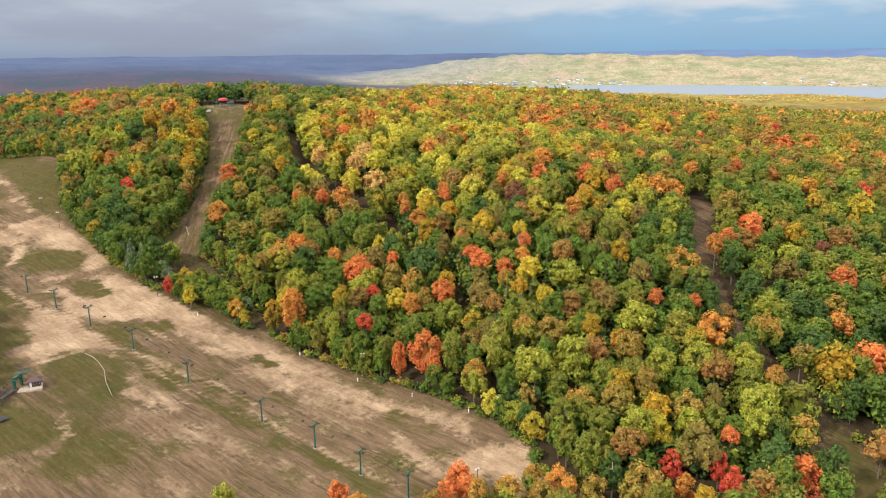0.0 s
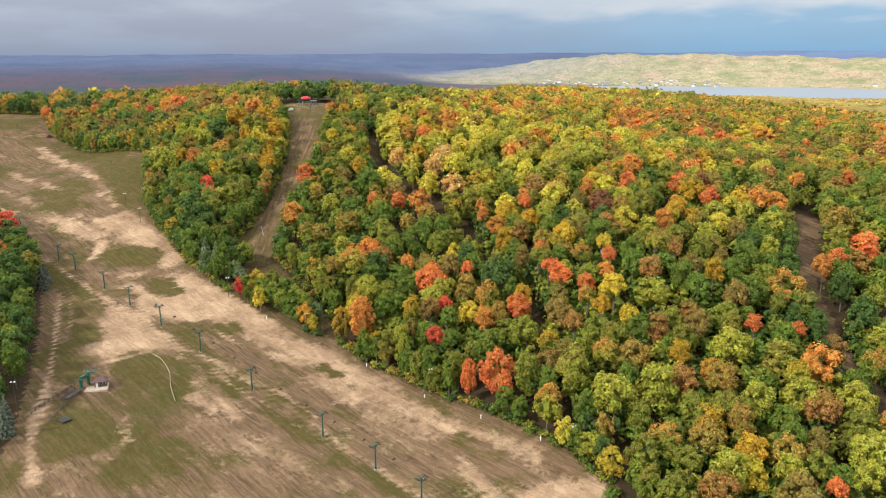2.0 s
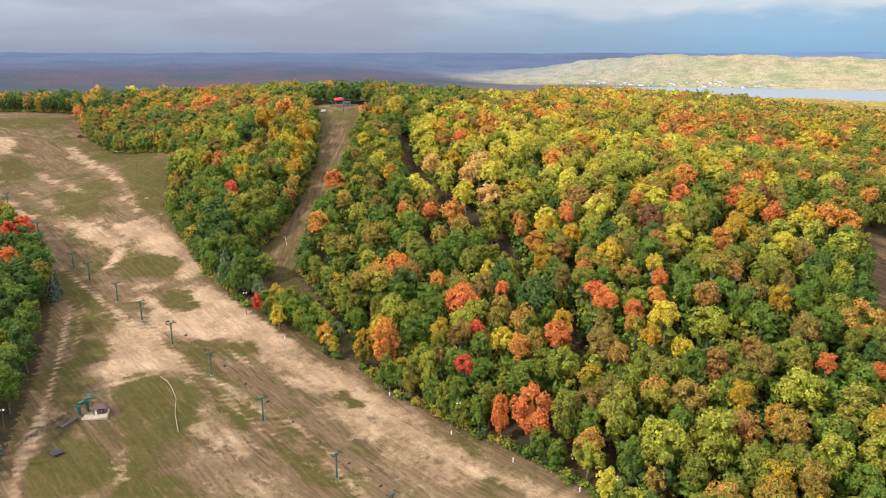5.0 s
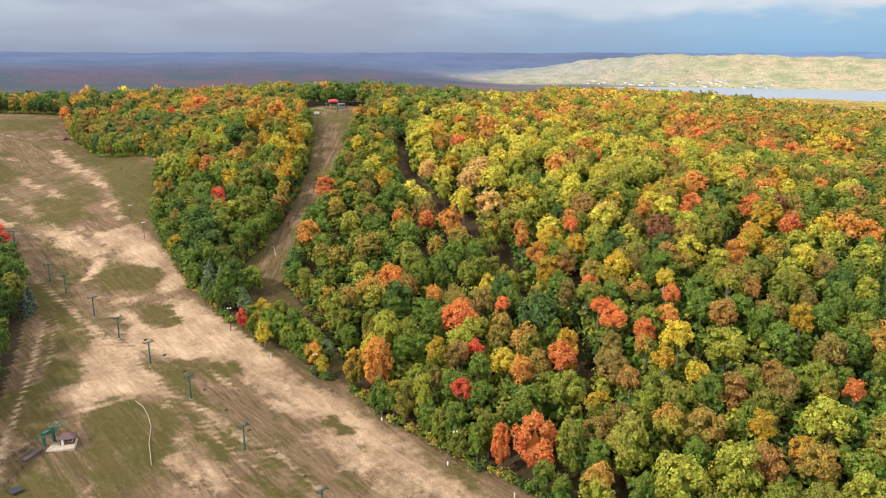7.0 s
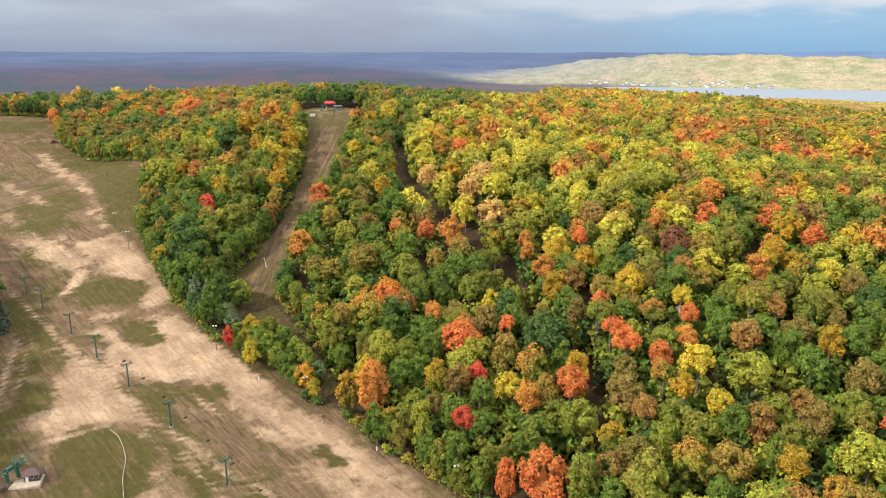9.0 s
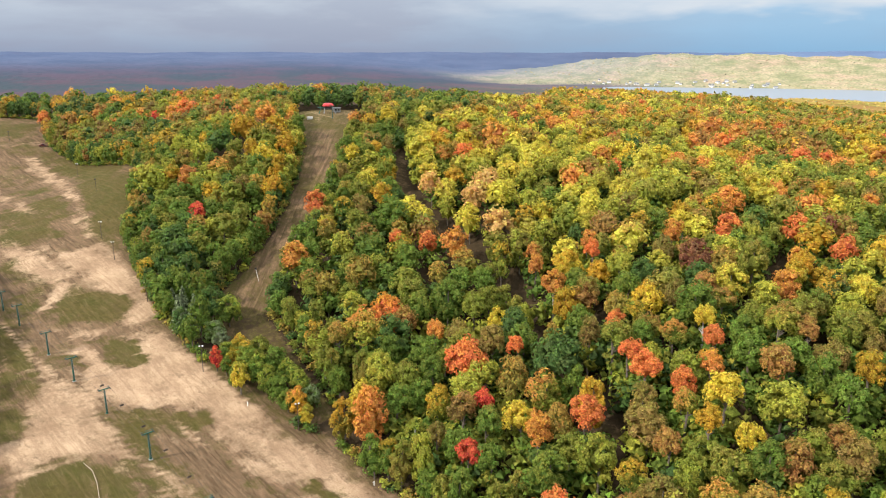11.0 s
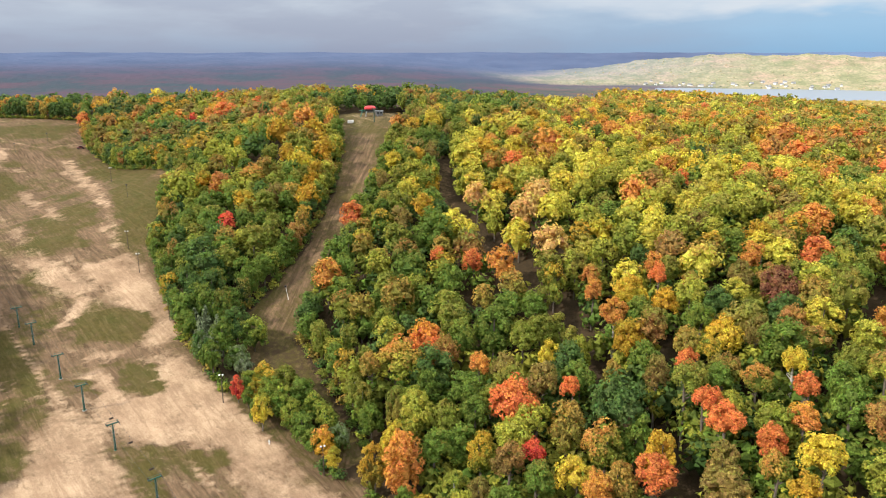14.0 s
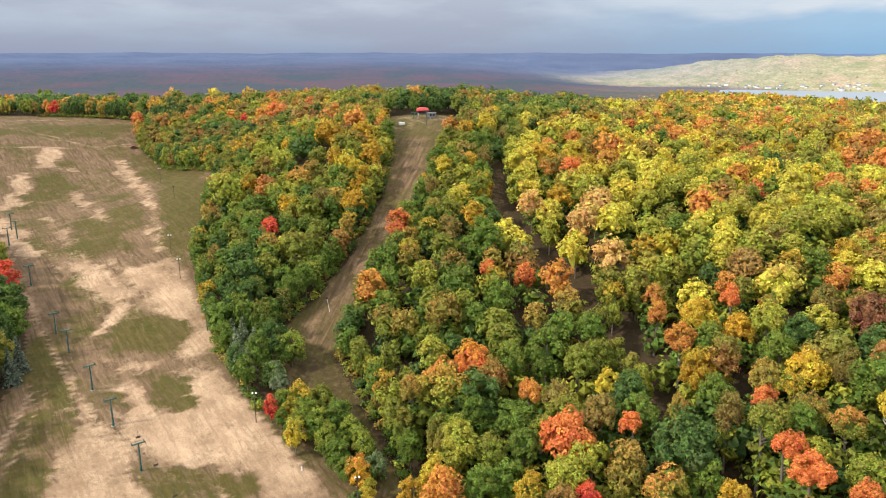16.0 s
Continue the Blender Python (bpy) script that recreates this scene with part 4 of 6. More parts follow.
YELLOW_TREES = [
    (-158, 445, 6.7), (-480, 809, 7.2), (-109, 500, 5.7), (-113, 443, 4.4), (-30, 328, 2.6), (-18, 285, 4.8), (-8, 353, 4.5), (35, 286, 4.8), (17, 330, 5.1), (33, 315, 3.6),
    (-7, 549, 6.2), (2, 506, 7.2), (65, 410, 6.1), (219, 383, 7.2), (66, 208, 4.9),
]
REDORANGE_TREES = [
    (-266, 564, 7.2), (-380, 572, 4.7), (-429, 837, 7.2), (-377, 941, 7.2), (-116, 397, 5.2), (-76, 377, 2.9), (-62, 375, 3.9), (-58, 446, 4.8), (-38, 306, 7.2), (-1, 282, 4.6),
    (-22, 311, 2.6), (7, 320, 2.6), (11, 303, 2.9), (15, 296, 4.2), (25, 291, 3.6), (35, 307, 2.6), (11, 443, 3.9), (43, 470, 2.6), (75, 545, 7.2), (109, 512, 7.2),
    (48, 369, 5.5), (73, 376, 5.1), (1, 361, 2.6), (165, 418, 4.7), (236, 516, 7.2), (83, 356, 4.4), (144, 338, 7.2), (129, 325, 4.3), (171, 302, 6.0), (81, 269, 3.1),
]
REDORANGE_TREES_EAST = [
    (97, 273, 2.6), (88, 206, 3.2), (108, 198, 5.7), (160, 254, 7.2), (4, 189, 5.6), (-1, 179, 3.4), (-7, 254, 6.6), (-17, 254, 3.2), (-29, 178, 3.9), (-255, 322, 4.6),
    (-231, 309, 4.2),
]
LIME_TREES = [
    (-207, 420, 7.2), (-25, 400, 5.3), (-94, 366, 5.0), (-80, 333, 4.8), (-63, 302, 5.7), (-44, 274, 3.8), (48, 282, 5.6), (17, 304, 3.0), (36, 436, 5.2), (58, 432, 6.5),
    (10, 349, 4.9), (106, 342, 5.8), (74, 237, 6.0), (89, 240, 6.6), (72, 258, 6.8), (108, 244, 6.4), (105, 222, 7.2), (97, 211, 4.1), (44, 239, 7.2), (31, 235, 7.2),
    (-58, 171, 3.4),
]
RUSSET_TREES = [
    (-305, 531, 6.1), (-96, 398, 4.8), (-112, 424, 2.9), (-35, 287, 4.0), (-41, 280, 3.1), (-30, 316, 5.2), (0, 317, 4.0), (26, 329, 4.2), (15, 397, 4.8), (5, 377, 6.4),
    (146, 302, 5.5), (79, 284, 5.6), (65, 302, 4.6), (88, 222, 4.2), (77, 202, 7.0),
]
BRIGHT_TREES = [
    (-81, 452, 6.9), (-68, 518, 5.8), (-52, 440, 4.7), (-37, 467, 7.0), (-27, 445, 6.1), (-38, 404, 5.9), (24, 443, 6.6), (59, 478, 5.9),
]
PEACH_TREES = [
    (-69, 417, 5.2), (-45, 418, 7.2), (-48, 404, 5.9), (-36, 385, 6.6),
]
GREEN_TREES = [
    (-83, 366, 6.5), (-48, 338, 7.2), (-55, 291, 3.8),
]
RUST_TREES = [
    (-62, 328, 4.9), (50, 296, 4.9), (35, 333, 4.6), (40, 327, 3.8), (53, 311, 5.2), (20, 273, 4.1), (61, 310, 3.5), (40, 379, 5.0), (190, 342, 7.2), (93, 236, 5.5),
    (56, 200, 4.7), (91, 189, 4.8), (129, 249, 3.8), (60, 186, 4.5), (138, 210, 5.5), (-4, 175, 3.7),
]
MAROON_TREES = [
    (34, 349, 5.9), (82, 375, 3.4), (173, 329, 4.6),
]
STANDOUT = [(c, x, y, r) for c, spots in (("orange", ORANGE_TREES), ("orange", ORANGE_TREES_EAST), ("red", RED_TREES), ("bronze", BRONZE_TREES), ("bronze", BRONZE_TREES_EAST), ("gold", GOLD_TREES), ("yellow", YELLOW_TREES), ("redorange", REDORANGE_TREES), ("redorange", REDORANGE_TREES_EAST), ("lime", LIME_TREES), ("russet", RUSSET_TREES), ("bright", BRIGHT_TREES), ("peach", PEACH_TREES), ("green", GREEN_TREES), ("rust", RUST_TREES), ("maroon", MAROON_TREES)) for x, y, r in spots]


def tree_colour(rng, x, y):
    """Colour and a second one for a patch of the crown, by the part of the woods it grows in."""
    patch = float(fbm(x, y, 90, 61, 3))
    w = {"green": 0.58, "deep": 0.12, "olive": 0.46, "lime": 0.08, "bronze": 0.15, "yellow": 0.01, "gold": 0.02, "orange": 0.012, "rust": 0.030, "redorange": 0.004, "russet": 0.055, "bright": 0.0}
    # sunny: paler, yellower tints paint a patch of sunlight over this wood
    sunny = math.exp(-((x - 5) / 78) ** 4 - ((y - 462) / 75) ** 4)
    low = math.exp(-((x - 45) / 45) ** 4 - ((y - 226) / 24) ** 4)
    ridge = max(0.0, min(1.0, (y - 480) / 90)) if x < 120 else max(0.0, min(1.0, (y - 380) / 100))
    ridge *= 1 - 0.6 * sunny
    for name, at_sunny, at_low, at_ridge in (("lime", 1.2, 0.5, 0.08), ("bright", 1.7, 0.05, 0.0), ("yellow", 0.32, 0.08, 0.04), ("gold", 0.22, 0.10, 0.20), ("orange", 0.30, 0.04, 0.34),
                                             ("bronze", 0.10, 0.55, 0.60), ("olive", 0.0, 0.40, 0.45), ("russet", 0.0, 0.22, 0.40), ("rust", 0.08, 0.10, 0.40), ("redorange", 0.03, 0.02, 0.07)):
        w[name] += at_sunny * sunny + at_low * low + at_ridge * ridge
    # yellower wood east of the cut trail, weighted brighter to stand for sunlight
    sunlit_east = float(sigmoid((x + 96 - (470 - y) * 0.584 - 8) / 8)) * (330 < y < 430) * (x < 95)
    for name, more in (("lime", 0.45), ("bright", 0.50), ("gold", 0.12), ("orange", 0.08), ("bronze", 0.15)):
        w[name] += more * sunlit_east * (1 - sunny)
    w["green"] *= 1 - 0.45 * sunlit_east
    w["deep"] *= 1 - 0.6 * sunlit_east
    gilt = ridge * (1 - float(sigmoid((x - 200) / 30))) * (x > -60)
    for name, more in (("gold", 0.45), ("yellow", 0.30), ("orange", 0.30), ("lime", 0.40), ("bright", 0.35)):
        w[name] += more * gilt
    w["russet"] *= 1 - 0.6 * gilt
    w["olive"] *= 1 - 0.4 * gilt
    if x > 120 and y > 380:
        w["olive"] += 0.5
        w["orange"] += 0.35 if y > 650 else 0
        w["green"] += 0.35 if y < 650 else 0.1
        w["bronze"] += 0.3
    w["olive"] *= 1 - 0.65 * sunny
    w["russet"] *= 1 - 0.7 * sunny
    w["green"] *= (1 - 0.8 * sunny) * (1 - 0.75 * ridge) * (1 - 0.4 * patch)
    w["deep"] *= (1 - 0.9 * sunny) * (1 - 0.9 * ridge) * (1 - 0.5 * patch)
    w["bronze"] *= 1 + 0.6 * patch
    w["lime"] *= 1 + 0.4 * patch
    if -250 < x < -135 and y > 400:                                        # sunlit top of the western wood
        w["gold"] += 0.22
        w["bronze"] += 0.35
        w["lime"] += 0.35
        w["olive"] += 0.3
    if off_line([(-150, 350), (-175, 345), (-195, 380)], x, y) < 26 or (-330 < x < -230 and 480 < y < 560) or x < -150 and y < 345:
        w["deep"] += 2.6
        w["green"] += 2.0
    if (x < -330 and y > 560) or (y > 562 and -215 < x < -70 and y < 700):
        w["deep"] += 9
        w["green"] += 4
        w["rust"] += 1.5 if x < -330 else 0.2
    # more dark-tinted trees here, standing in for cloud shade over the east
    if x > 90 and y < 320:
        w["deep"] += 1.8
        w["green"] += 0.8
        w["russet"] += 0.2
    if x < -50 and y < 420:
        w["green"] += 0.4
        w["deep"] += 0.1
    names = list(w)
    pick = rng.choices(names, [w[n] for n in names])[0]
    accent = None
    roll_d = rng.random()
    if pick in ("green", "olive", "deep", "lime", "bright") and roll_d < 0.40:
        accent = rng.choices([TURNING[pick], "lime", "bronze", "gold", "rust"], [6, 2, 2, 0.6, 0.7])[0]
    elif pick in ("orange", "redorange", "gold", "yellow", "bronze", "rust") and roll_d < 0.45:
        accent = rng.choice(["olive", "green", "lime", "gold"])
    return pick, accent


def tallness(x, y):
    """The wood stands taller in the middle of the lower hillside."""
    return 6 * math.exp(-((x + 10) / 60) ** 2 - ((y - 305) / 40) ** 2)


def trail_gap(x, y):
    """Distance to the cut trails in the wood, less the half width kept clear of leaves."""
    return np.minimum(off_line(TRAIL_EAST, x, y) - np.where(np.asarray(y) > 375, 2.4, np.where(np.asarray(y) > 320, 0.4, 2.0)), off_line(ROAD_EAST, x, y) - np.where(np.asarray(y) < 262, 5.0, 4.6))


def forest_plan():
    """Where the trees stand: x, y, crown radius, height, colour, accent."""
    rng = random.Random(7)
    grid = {}

    def crowd(x, y, gap):
        i, j = int(x // 14), int(y // 14)
        for a in (i - 1, i, i + 1):
            for b in (j - 1, j, j + 1):
                for px, py, pr in grid.get((a, b), ()):
                    if (px - x) ** 2 + (py - y) ** 2 < max(gap, 0.45 * gap + pr) ** 2:
                        return True
        return False

    trees = []

    def put(x, y, c, acc, r, low=False, less=0.0, marked=False):
        grid.setdefault((int(x // 14), int(y // 14)), []).append((x, y, r * 0.82 if marked else 0))
        h = r * 1.25 + rng.uniform(9.8, 13.2) + less + tallness(x, y) * (0.4 if low else 1)
        if marked:
            h += 1.5
        deep = 0.95 if low else min(0.92, r * rng.uniform(2.0, 2.7) / h)
        trees.append((x, y, r, h, c, acc, deep))

    for c, x, y, r in STANDOUT:
        if open_ground(x, y) and y > 200:
            continue
        acc = None
        if rng.random() < {"bronze": 0.7, "gold": 0.25, "rust": 0.35}.get(c, 0):
            acc, c = ("orange" if c == "bronze" and rng.random() < 0.6 else c), rng.choice(["olive", "lime", "olive"])
        elif c in ("orange", "yellow", "russet") and rng.random() < 0.22:
            acc = rng.choice(["olive", "gold", "rust"])
        put(x, y, c, acc, max(3.2, r), off_line(SLOPE, x, y) < 9 or y < 200, -3.0 if y > 480 else -4.0 if y < 200 else 0, True)
    # a close hem of lower trees along the open runs
    for poly, lo, hi in ((SLOPE, 3, 26), (TRAIL_WEST, 1, 11), (TRAIL_WEST, 12, 19)):
        for (x0, y0), (x1, y1) in zip(poly[lo:hi], poly[lo + 1:hi + 1]):
            l = math.hypot(x1 - x0, y1 - y0)
            k = rng.uniform(0, 3)
            while k < l:
                nx, ny = (y1 - y0) / l, -(x1 - x0) / l
                o = rng.uniform(0.5, 2.4) + (1.6 if poly is TRAIL_WEST else 0)
                x, y = x0 + (x1 - x0) * k / l + nx * o, y0 + (y1 - y0) * k / l + ny * o
                if open_ground(x, y):
                    x, y = x - 2 * nx * o, y - 2 * ny * o
                if not open_ground(x, y) and not inside(BUSHES, x, y) and math.hypot(x + 145, y - 331) > 9 and math.hypot(x + 78, y - 296) > 8 and not crowd(x, y, 3.6):
                    c, acc = tree_colour(rng, x, y)
                    put(x, y, c, acc, rng.uniform(3.0, 4.4), True, rng.uniform(-5, -1))
                k += rng.uniform(4.2, 6.4)
    n = 110000
    nrg = np.random.default_rng(21)
    xs, ys = nrg.uniform(-760, 800, n), nrg.uniform(110, 1250, n)
    far = np.hypot(xs, ys)
    az = np.degrees(np.arctan2(xs, ys))
    west_az = np.maximum(np.degrees(np.arctan2(xs - 2, ys - 30)) + 45, np.where(ys > 150, np.degrees(np.arctan2(xs + 15, ys - 143)) + 53, -9))
    cut = trail_gap(xs, ys)
    ok = (west_az > 0) & (az < 34) & ~open_ground(xs, ys) & (cut > 2.6)
    ok &= ~((xs < -40) & (ys > 720 + 0.1 * xs)) & (far > 140)
    ok &= (np.hypot((xs - 131) * 1.0, (ys - 214) * 0.7) > 12)
    ok &= (np.hypot(xs + 78, ys - 296) > 9)
    ok &= (np.hypot(xs + 145, ys - 331) > 10) & ~inside(BUSHES, xs, ys) & ~((xs < -100) & (ys < 199 - 0.5 * (xs + 150)) & (xs > -175) & (ys < 215))
    edge = np.minimum(off_line(SLOPE, xs, ys), off_line(TRAIL_WEST, xs, ys))
    for x, y, d, e, room in zip(xs[ok], ys[ok], far[ok], edge[ok], cut[ok]):
        gap = 7.6 if d < 560 else 8.6 if d < 800 else 10.3
        gap *= rng.uniform(0.70, 1.22)
        if e < 14:
            gap *= 0.74
        if e < 1.6 or crowd(x, y, gap):
            continue
        r = min(max(3.7, gap * rng.uniform(0.62, 0.84)), max(2.6, room + 0.6))
        if e < 8:
            r = min(r, 4.8)
        c, acc = tree_colour(rng, x, y)
        put(x, y, c, acc, r, e < 12 or room < 6, -3.0 if y > 480 else 0)
    return trees


def undergrowth():
    """Lower trees that fill the wood between the tall ones."""
    rng = random.Random(8)
    out = []
    for x, y, r, h, c, acc, skirt in TREES:
        far = math.hypot(x, y)
        if far > 500 or skirt > 0.93:
            continue
        turn = rng.uniform(0, 6.28)
        for k in range(3 if far < 330 else 2):
            px, py = x + math.cos(turn + k * 2.6) * r * (0.15 if k == 0 else 1.05), y + math.sin(turn + k * 2.6) * r * (0.15 if k == 0 else 1.05)
            if open_ground(px, py) or inside(BUSHES, px, py) or trail_gap(px, py) < 2.6 or off_line(SLOPE[1:26], px, py) < 3:
                continue
            out.append((px, py, rng.uniform(3.4, 4.6), (h * 0.6 if k == 0 else rng.uniform(8, 11.5) + 0.7 * tallness(px, py)), rng.choice(["green", "green", "olive", "deep", "lime"]), None, 0.97))
    # young growth along the grassy road
    for (x0, y0), (x1, y1) in zip(ROAD_EAST[4:], ROAD_EAST[5:]):
        l = math.hypot(x1 - x0, y1 - y0)
        for k in range(int(l / 1.5)):
            f, o = (k + rng.random()) * 1.5 / l, rng.choice((-1, 1)) * rng.uniform(7.2, 9.5)
            px, py = x0 + (x1 - x0) * f + (y1 - y0) / l * o, y0 + (y1 - y0) * f - (x1 - x0) / l * o
            if trail_gap(px, py) > 2 and math.hypot(px - 131, (py - 214) * 0.7) > 11:
                out.append((px, py, rng.uniform(2.0, 3.4), rng.uniform(4, 8), rng.choice(["green", "deep", "deep", "olive"]), None, 1.0))
    # shrubs along the foot of the wood
    for poly, lo, hi in ((SLOPE, 1, 26), (TRAIL_WEST, 1, 11), (TRAIL_WEST, 12, 19)):
        for (x0, y0), (x1, y1) in zip(poly[lo:hi], poly[lo + 1:hi + 1]):
            l = math.hypot(x1 - x0, y1 - y0)
            for k in range(int(l / 2.4)):
                f, o = (k + rng.random()) * 2.4 / l, rng.uniform(0.2, 1.8)
                px, py = x0 + (x1 - x0) * f + (y1 - y0) / l * o, y0 + (y1 - y0) * f - (x1 - x0) / l * o
                if open_ground(px, py) or inside(BUSHES, px, py) or math.hypot(px + 122, py - 310) < 6 or math.hypot(px + 78, py - 296) < 6:
                    continue
                out.append((px, py, rng.uniform(1.3, 2.4), rng.uniform(2.2, 4.8), rng.choice(["green", "olive", "deep", "lime", "bronze", "green"]), None, 1.0))
    return out


TREES = forest_plan()
WORDS = {"bright": "bright yellow-green", "green": "leafy green", "deep": "dark green", "olive": "olive-green", "lime": "yellow-green", "yellow": "bright yellow", "gold": "golden-yellow",
         "orange": "orange", "redorange": "red-orange", "red": "scarlet", "russet": "russet-brown", "rust": "rusty orange", "bronze": "bronze-green", "maroon": "dark maroon",
         "peach": "pale orange", "grey": "grey-green", "blue": "blue-green"}


def tree_meshes():
    made = {}

    def get(i, colour, accent):
        key = (i, colour, accent)
        if key not in made:
            v, f, t = crown_mesh(NEAR[i], colour, 900 + i, accent)
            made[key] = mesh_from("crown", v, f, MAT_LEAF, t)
        return made[key]
    return get


TRUNKS = []
for i in range(4):
    bm = trunk_bm(1.0, 0.022, 5, i)
    me = bpy.data.meshes.new("trunk")
    bm.to_mesh(me)
    bm.free()
    me.materials.append(MAT_BIRCH if i == 3 else MAT_BARK)
    TRUNKS.append(me)


def nearest_tall(ratio):
    return min(range(4), key=lambda k: abs(TALL[k] - ratio))


def near_tree(get, x, y, r, h, colour, accent, skirt, rng, number):
    z = land1(x, y)
    ob = new("tree")
    ob.matrix_world = pose(x, y, z - 0.2, 0, 0, rng.uniform(0, 360))
    words = "%s autumn tree with %s" % (WORDS[colour], "a patch of %s leaves" % WORDS[accent] if accent and accent != colour else "a full rounded crown")
    tagged(ob, words, "tree", "trees of the hillside wood")
    deep = h * skirt
    i = 4 * (number % 3) + nearest_tall(deep / (1.75 * r))
    tall = TALL[i % 4]
    trunk = new("trunk", TRUNKS[3 if rng.random() < 0.06 else number % 3])
    trunk.parent = ob
    trunk.scale = (h, h, h)
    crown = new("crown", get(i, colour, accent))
    crown.parent = ob
    crown.location = (0, 0, h - deep)
    crown.scale = (r * rng.uniform(0.86, 1.16), r * rng.uniform(0.86, 1.16), deep / (1.75 * tall))


def joined(name, trees, shapes, label, seed):
    """Woods past counting: crowns and trunks in one mesh."""
    rng = random.Random(seed)
    vs, fs, ts, base = [], [], [], 0
    for n, (x, y, r, h, colour, accent, skirt) in enumerate(trees):
        deep = h * skirt
        s = shapes[4 * rng.randrange(3) + nearest_tall(deep / (1.75 * r))] if shapes is not DISTANT else shapes[rng.randrange(len(shapes))]
        v, f, t = crown_mesh(s, colour, seed * 1000 + n, accent)
        sz = deep / (v[:, 2].max() + 0.1)
        a = rng.uniform(0, 6.28)
        ca, sa = math.cos(a), math.sin(a)
        z = land1(x, y)
        w = np.stack([(v[:, 0] * ca - v[:, 1] * sa) * r + x, (v[:, 0] * sa + v[:, 1] * ca) * r + y, v[:, 2] * sz + z + h - deep], 1)
        vs.append(w)
        fs.append(f + base)
        ts.append(t)
        base += len(v)
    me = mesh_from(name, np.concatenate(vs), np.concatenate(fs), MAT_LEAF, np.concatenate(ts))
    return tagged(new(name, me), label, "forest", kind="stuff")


def joined_trunks(trees):
    vs, fs, base = [], [], 0
    k = np.arange(6) * math.pi / 3
    ring = np.stack([np.cos(k), np.sin(k), 0 * k], 1)
    side = np.array([(i, (i + 1) % 6, 6 + (i + 1) % 6, 6 + i) for i in range(6)])
    for x, y, r, h, colour, accent, skirt in trees:
        z = land1(x, y)
        vs.append(np.concatenate([ring * 0.28 + (x, y, z - 0.5), ring * 0.12 + (x, y, z + h * 0.75)]))
        fs.append(side + base)
        base += 12
    me = mesh_from("forest_trunks", np.concatenate(vs), np.concatenate(fs), MAT_BARK)
    tagged(new("forest_trunks", me), "grey-brown trunks standing close in the wood", "trunks", kind="stuff")


def build_forest():
    rng = random.Random(31)
    # the trees that the camera passes nearest are things of their own
    named = set(sorted(range(len(TREES)), key=lambda i: math.hypot(TREES[i][0] - 10, (TREES[i][1] - 262) * 1.15))[:280])
    get = tree_meshes()
    mids, fars, last = [], [], []
    for i, t in enumerate(TREES):
        if i in named:
            near_tree(get, *t, rng, i)
        elif math.hypot(t[0], t[1]) < 520:
            mids.append(t)
        elif math.hypot(t[0], t[1]) < 800:
            fars.append(t)
        else:
            last.append(t)
    joined("hillside_wood", mids, MID, "mixed green, yellow and orange autumn broadleaf wood on the hillside", 5)
    joined("ridge_wood", fars, FAR, "autumn broadleaf wood over the plateau and ridge", 6)
    joined("plateau_wood", last, DISTANT, "orange and olive autumn wood stretching over the far plateau", 8)
    joined("undergrowth", undergrowth(), SAPLING, "green saplings filling the wood between the taller trees", 9)
    joined_trunks([t for t in mids if t[1] < 420])


build_forest()

# ---- young growth, pines and spruces beside the slope ----
def spruce_bm_arrays(seed, h, r, colour):
    """A spruce: whorls of drooping boughs getting shorter up the stem."""
    rng = np.random.default_rng(seed)
    cs, ns, ls = [], [], []
    levels = 17
    for i in range(levels):
        f = i / levels
        rad = r * (1 - f) ** 0.85 + 0.12
        for j in range(max(6, int(22 * (1 - f)) + 4)):
            a = rng.uniform(0, 6.283)
            for k in (0.35, 0.65, 0.95):
                q = rad * k * rng.uniform(0.85, 1.12)
                cs.append((math.cos(a) * q, math.sin(a) * q, h * (0.06 + 0.92 * f) - 0.32 * q + rng.normal(0, 0.12)))
                ns.append((math.cos(a) * 0.6, math.sin(a) * 0.6, 1.0))
                ls.append(0.75 * (1 - 0.45 * f))
    rngq = np.random.default_rng(seed + 1)
    vs, fs = sprays_at(rngq, np.array(cs), np.array(ns), 1.0)
    ctr = np.repeat(np.array(cs), 3, axis=0)
    vs = ctr + (vs - ctr) * np.repeat(np.array(ls), 3)[:, None]
    k = np.arange(8) * math.pi / 4
    cone = np.concatenate([np.stack([np.cos(k) * r * 0.62, np.sin(k) * r * 0.62, 0 * k + h * 0.06], 1), [(0, 0, h * 0.97)]])
    cf = np.array([(i, (i + 1) % 8, 8) for i in range(8)])
    base = np.array(PALETTE[colour])
    tint = base * rng.normal(1, 0.16, (len(fs), 1)) * (1 + 0.5 * rng.random((len(fs), 1)) * (np.array(ls)[:, None] > 0.3))
    # the inner cone's darker tint stands for shade between the boughs
    return np.concatenate([vs, cone]), np.concatenate([fs, cf + len(vs)]), np.clip(np.concatenate([tint, np.tile(base * 0.6, (8, 1))]), 0.004, 0.9)


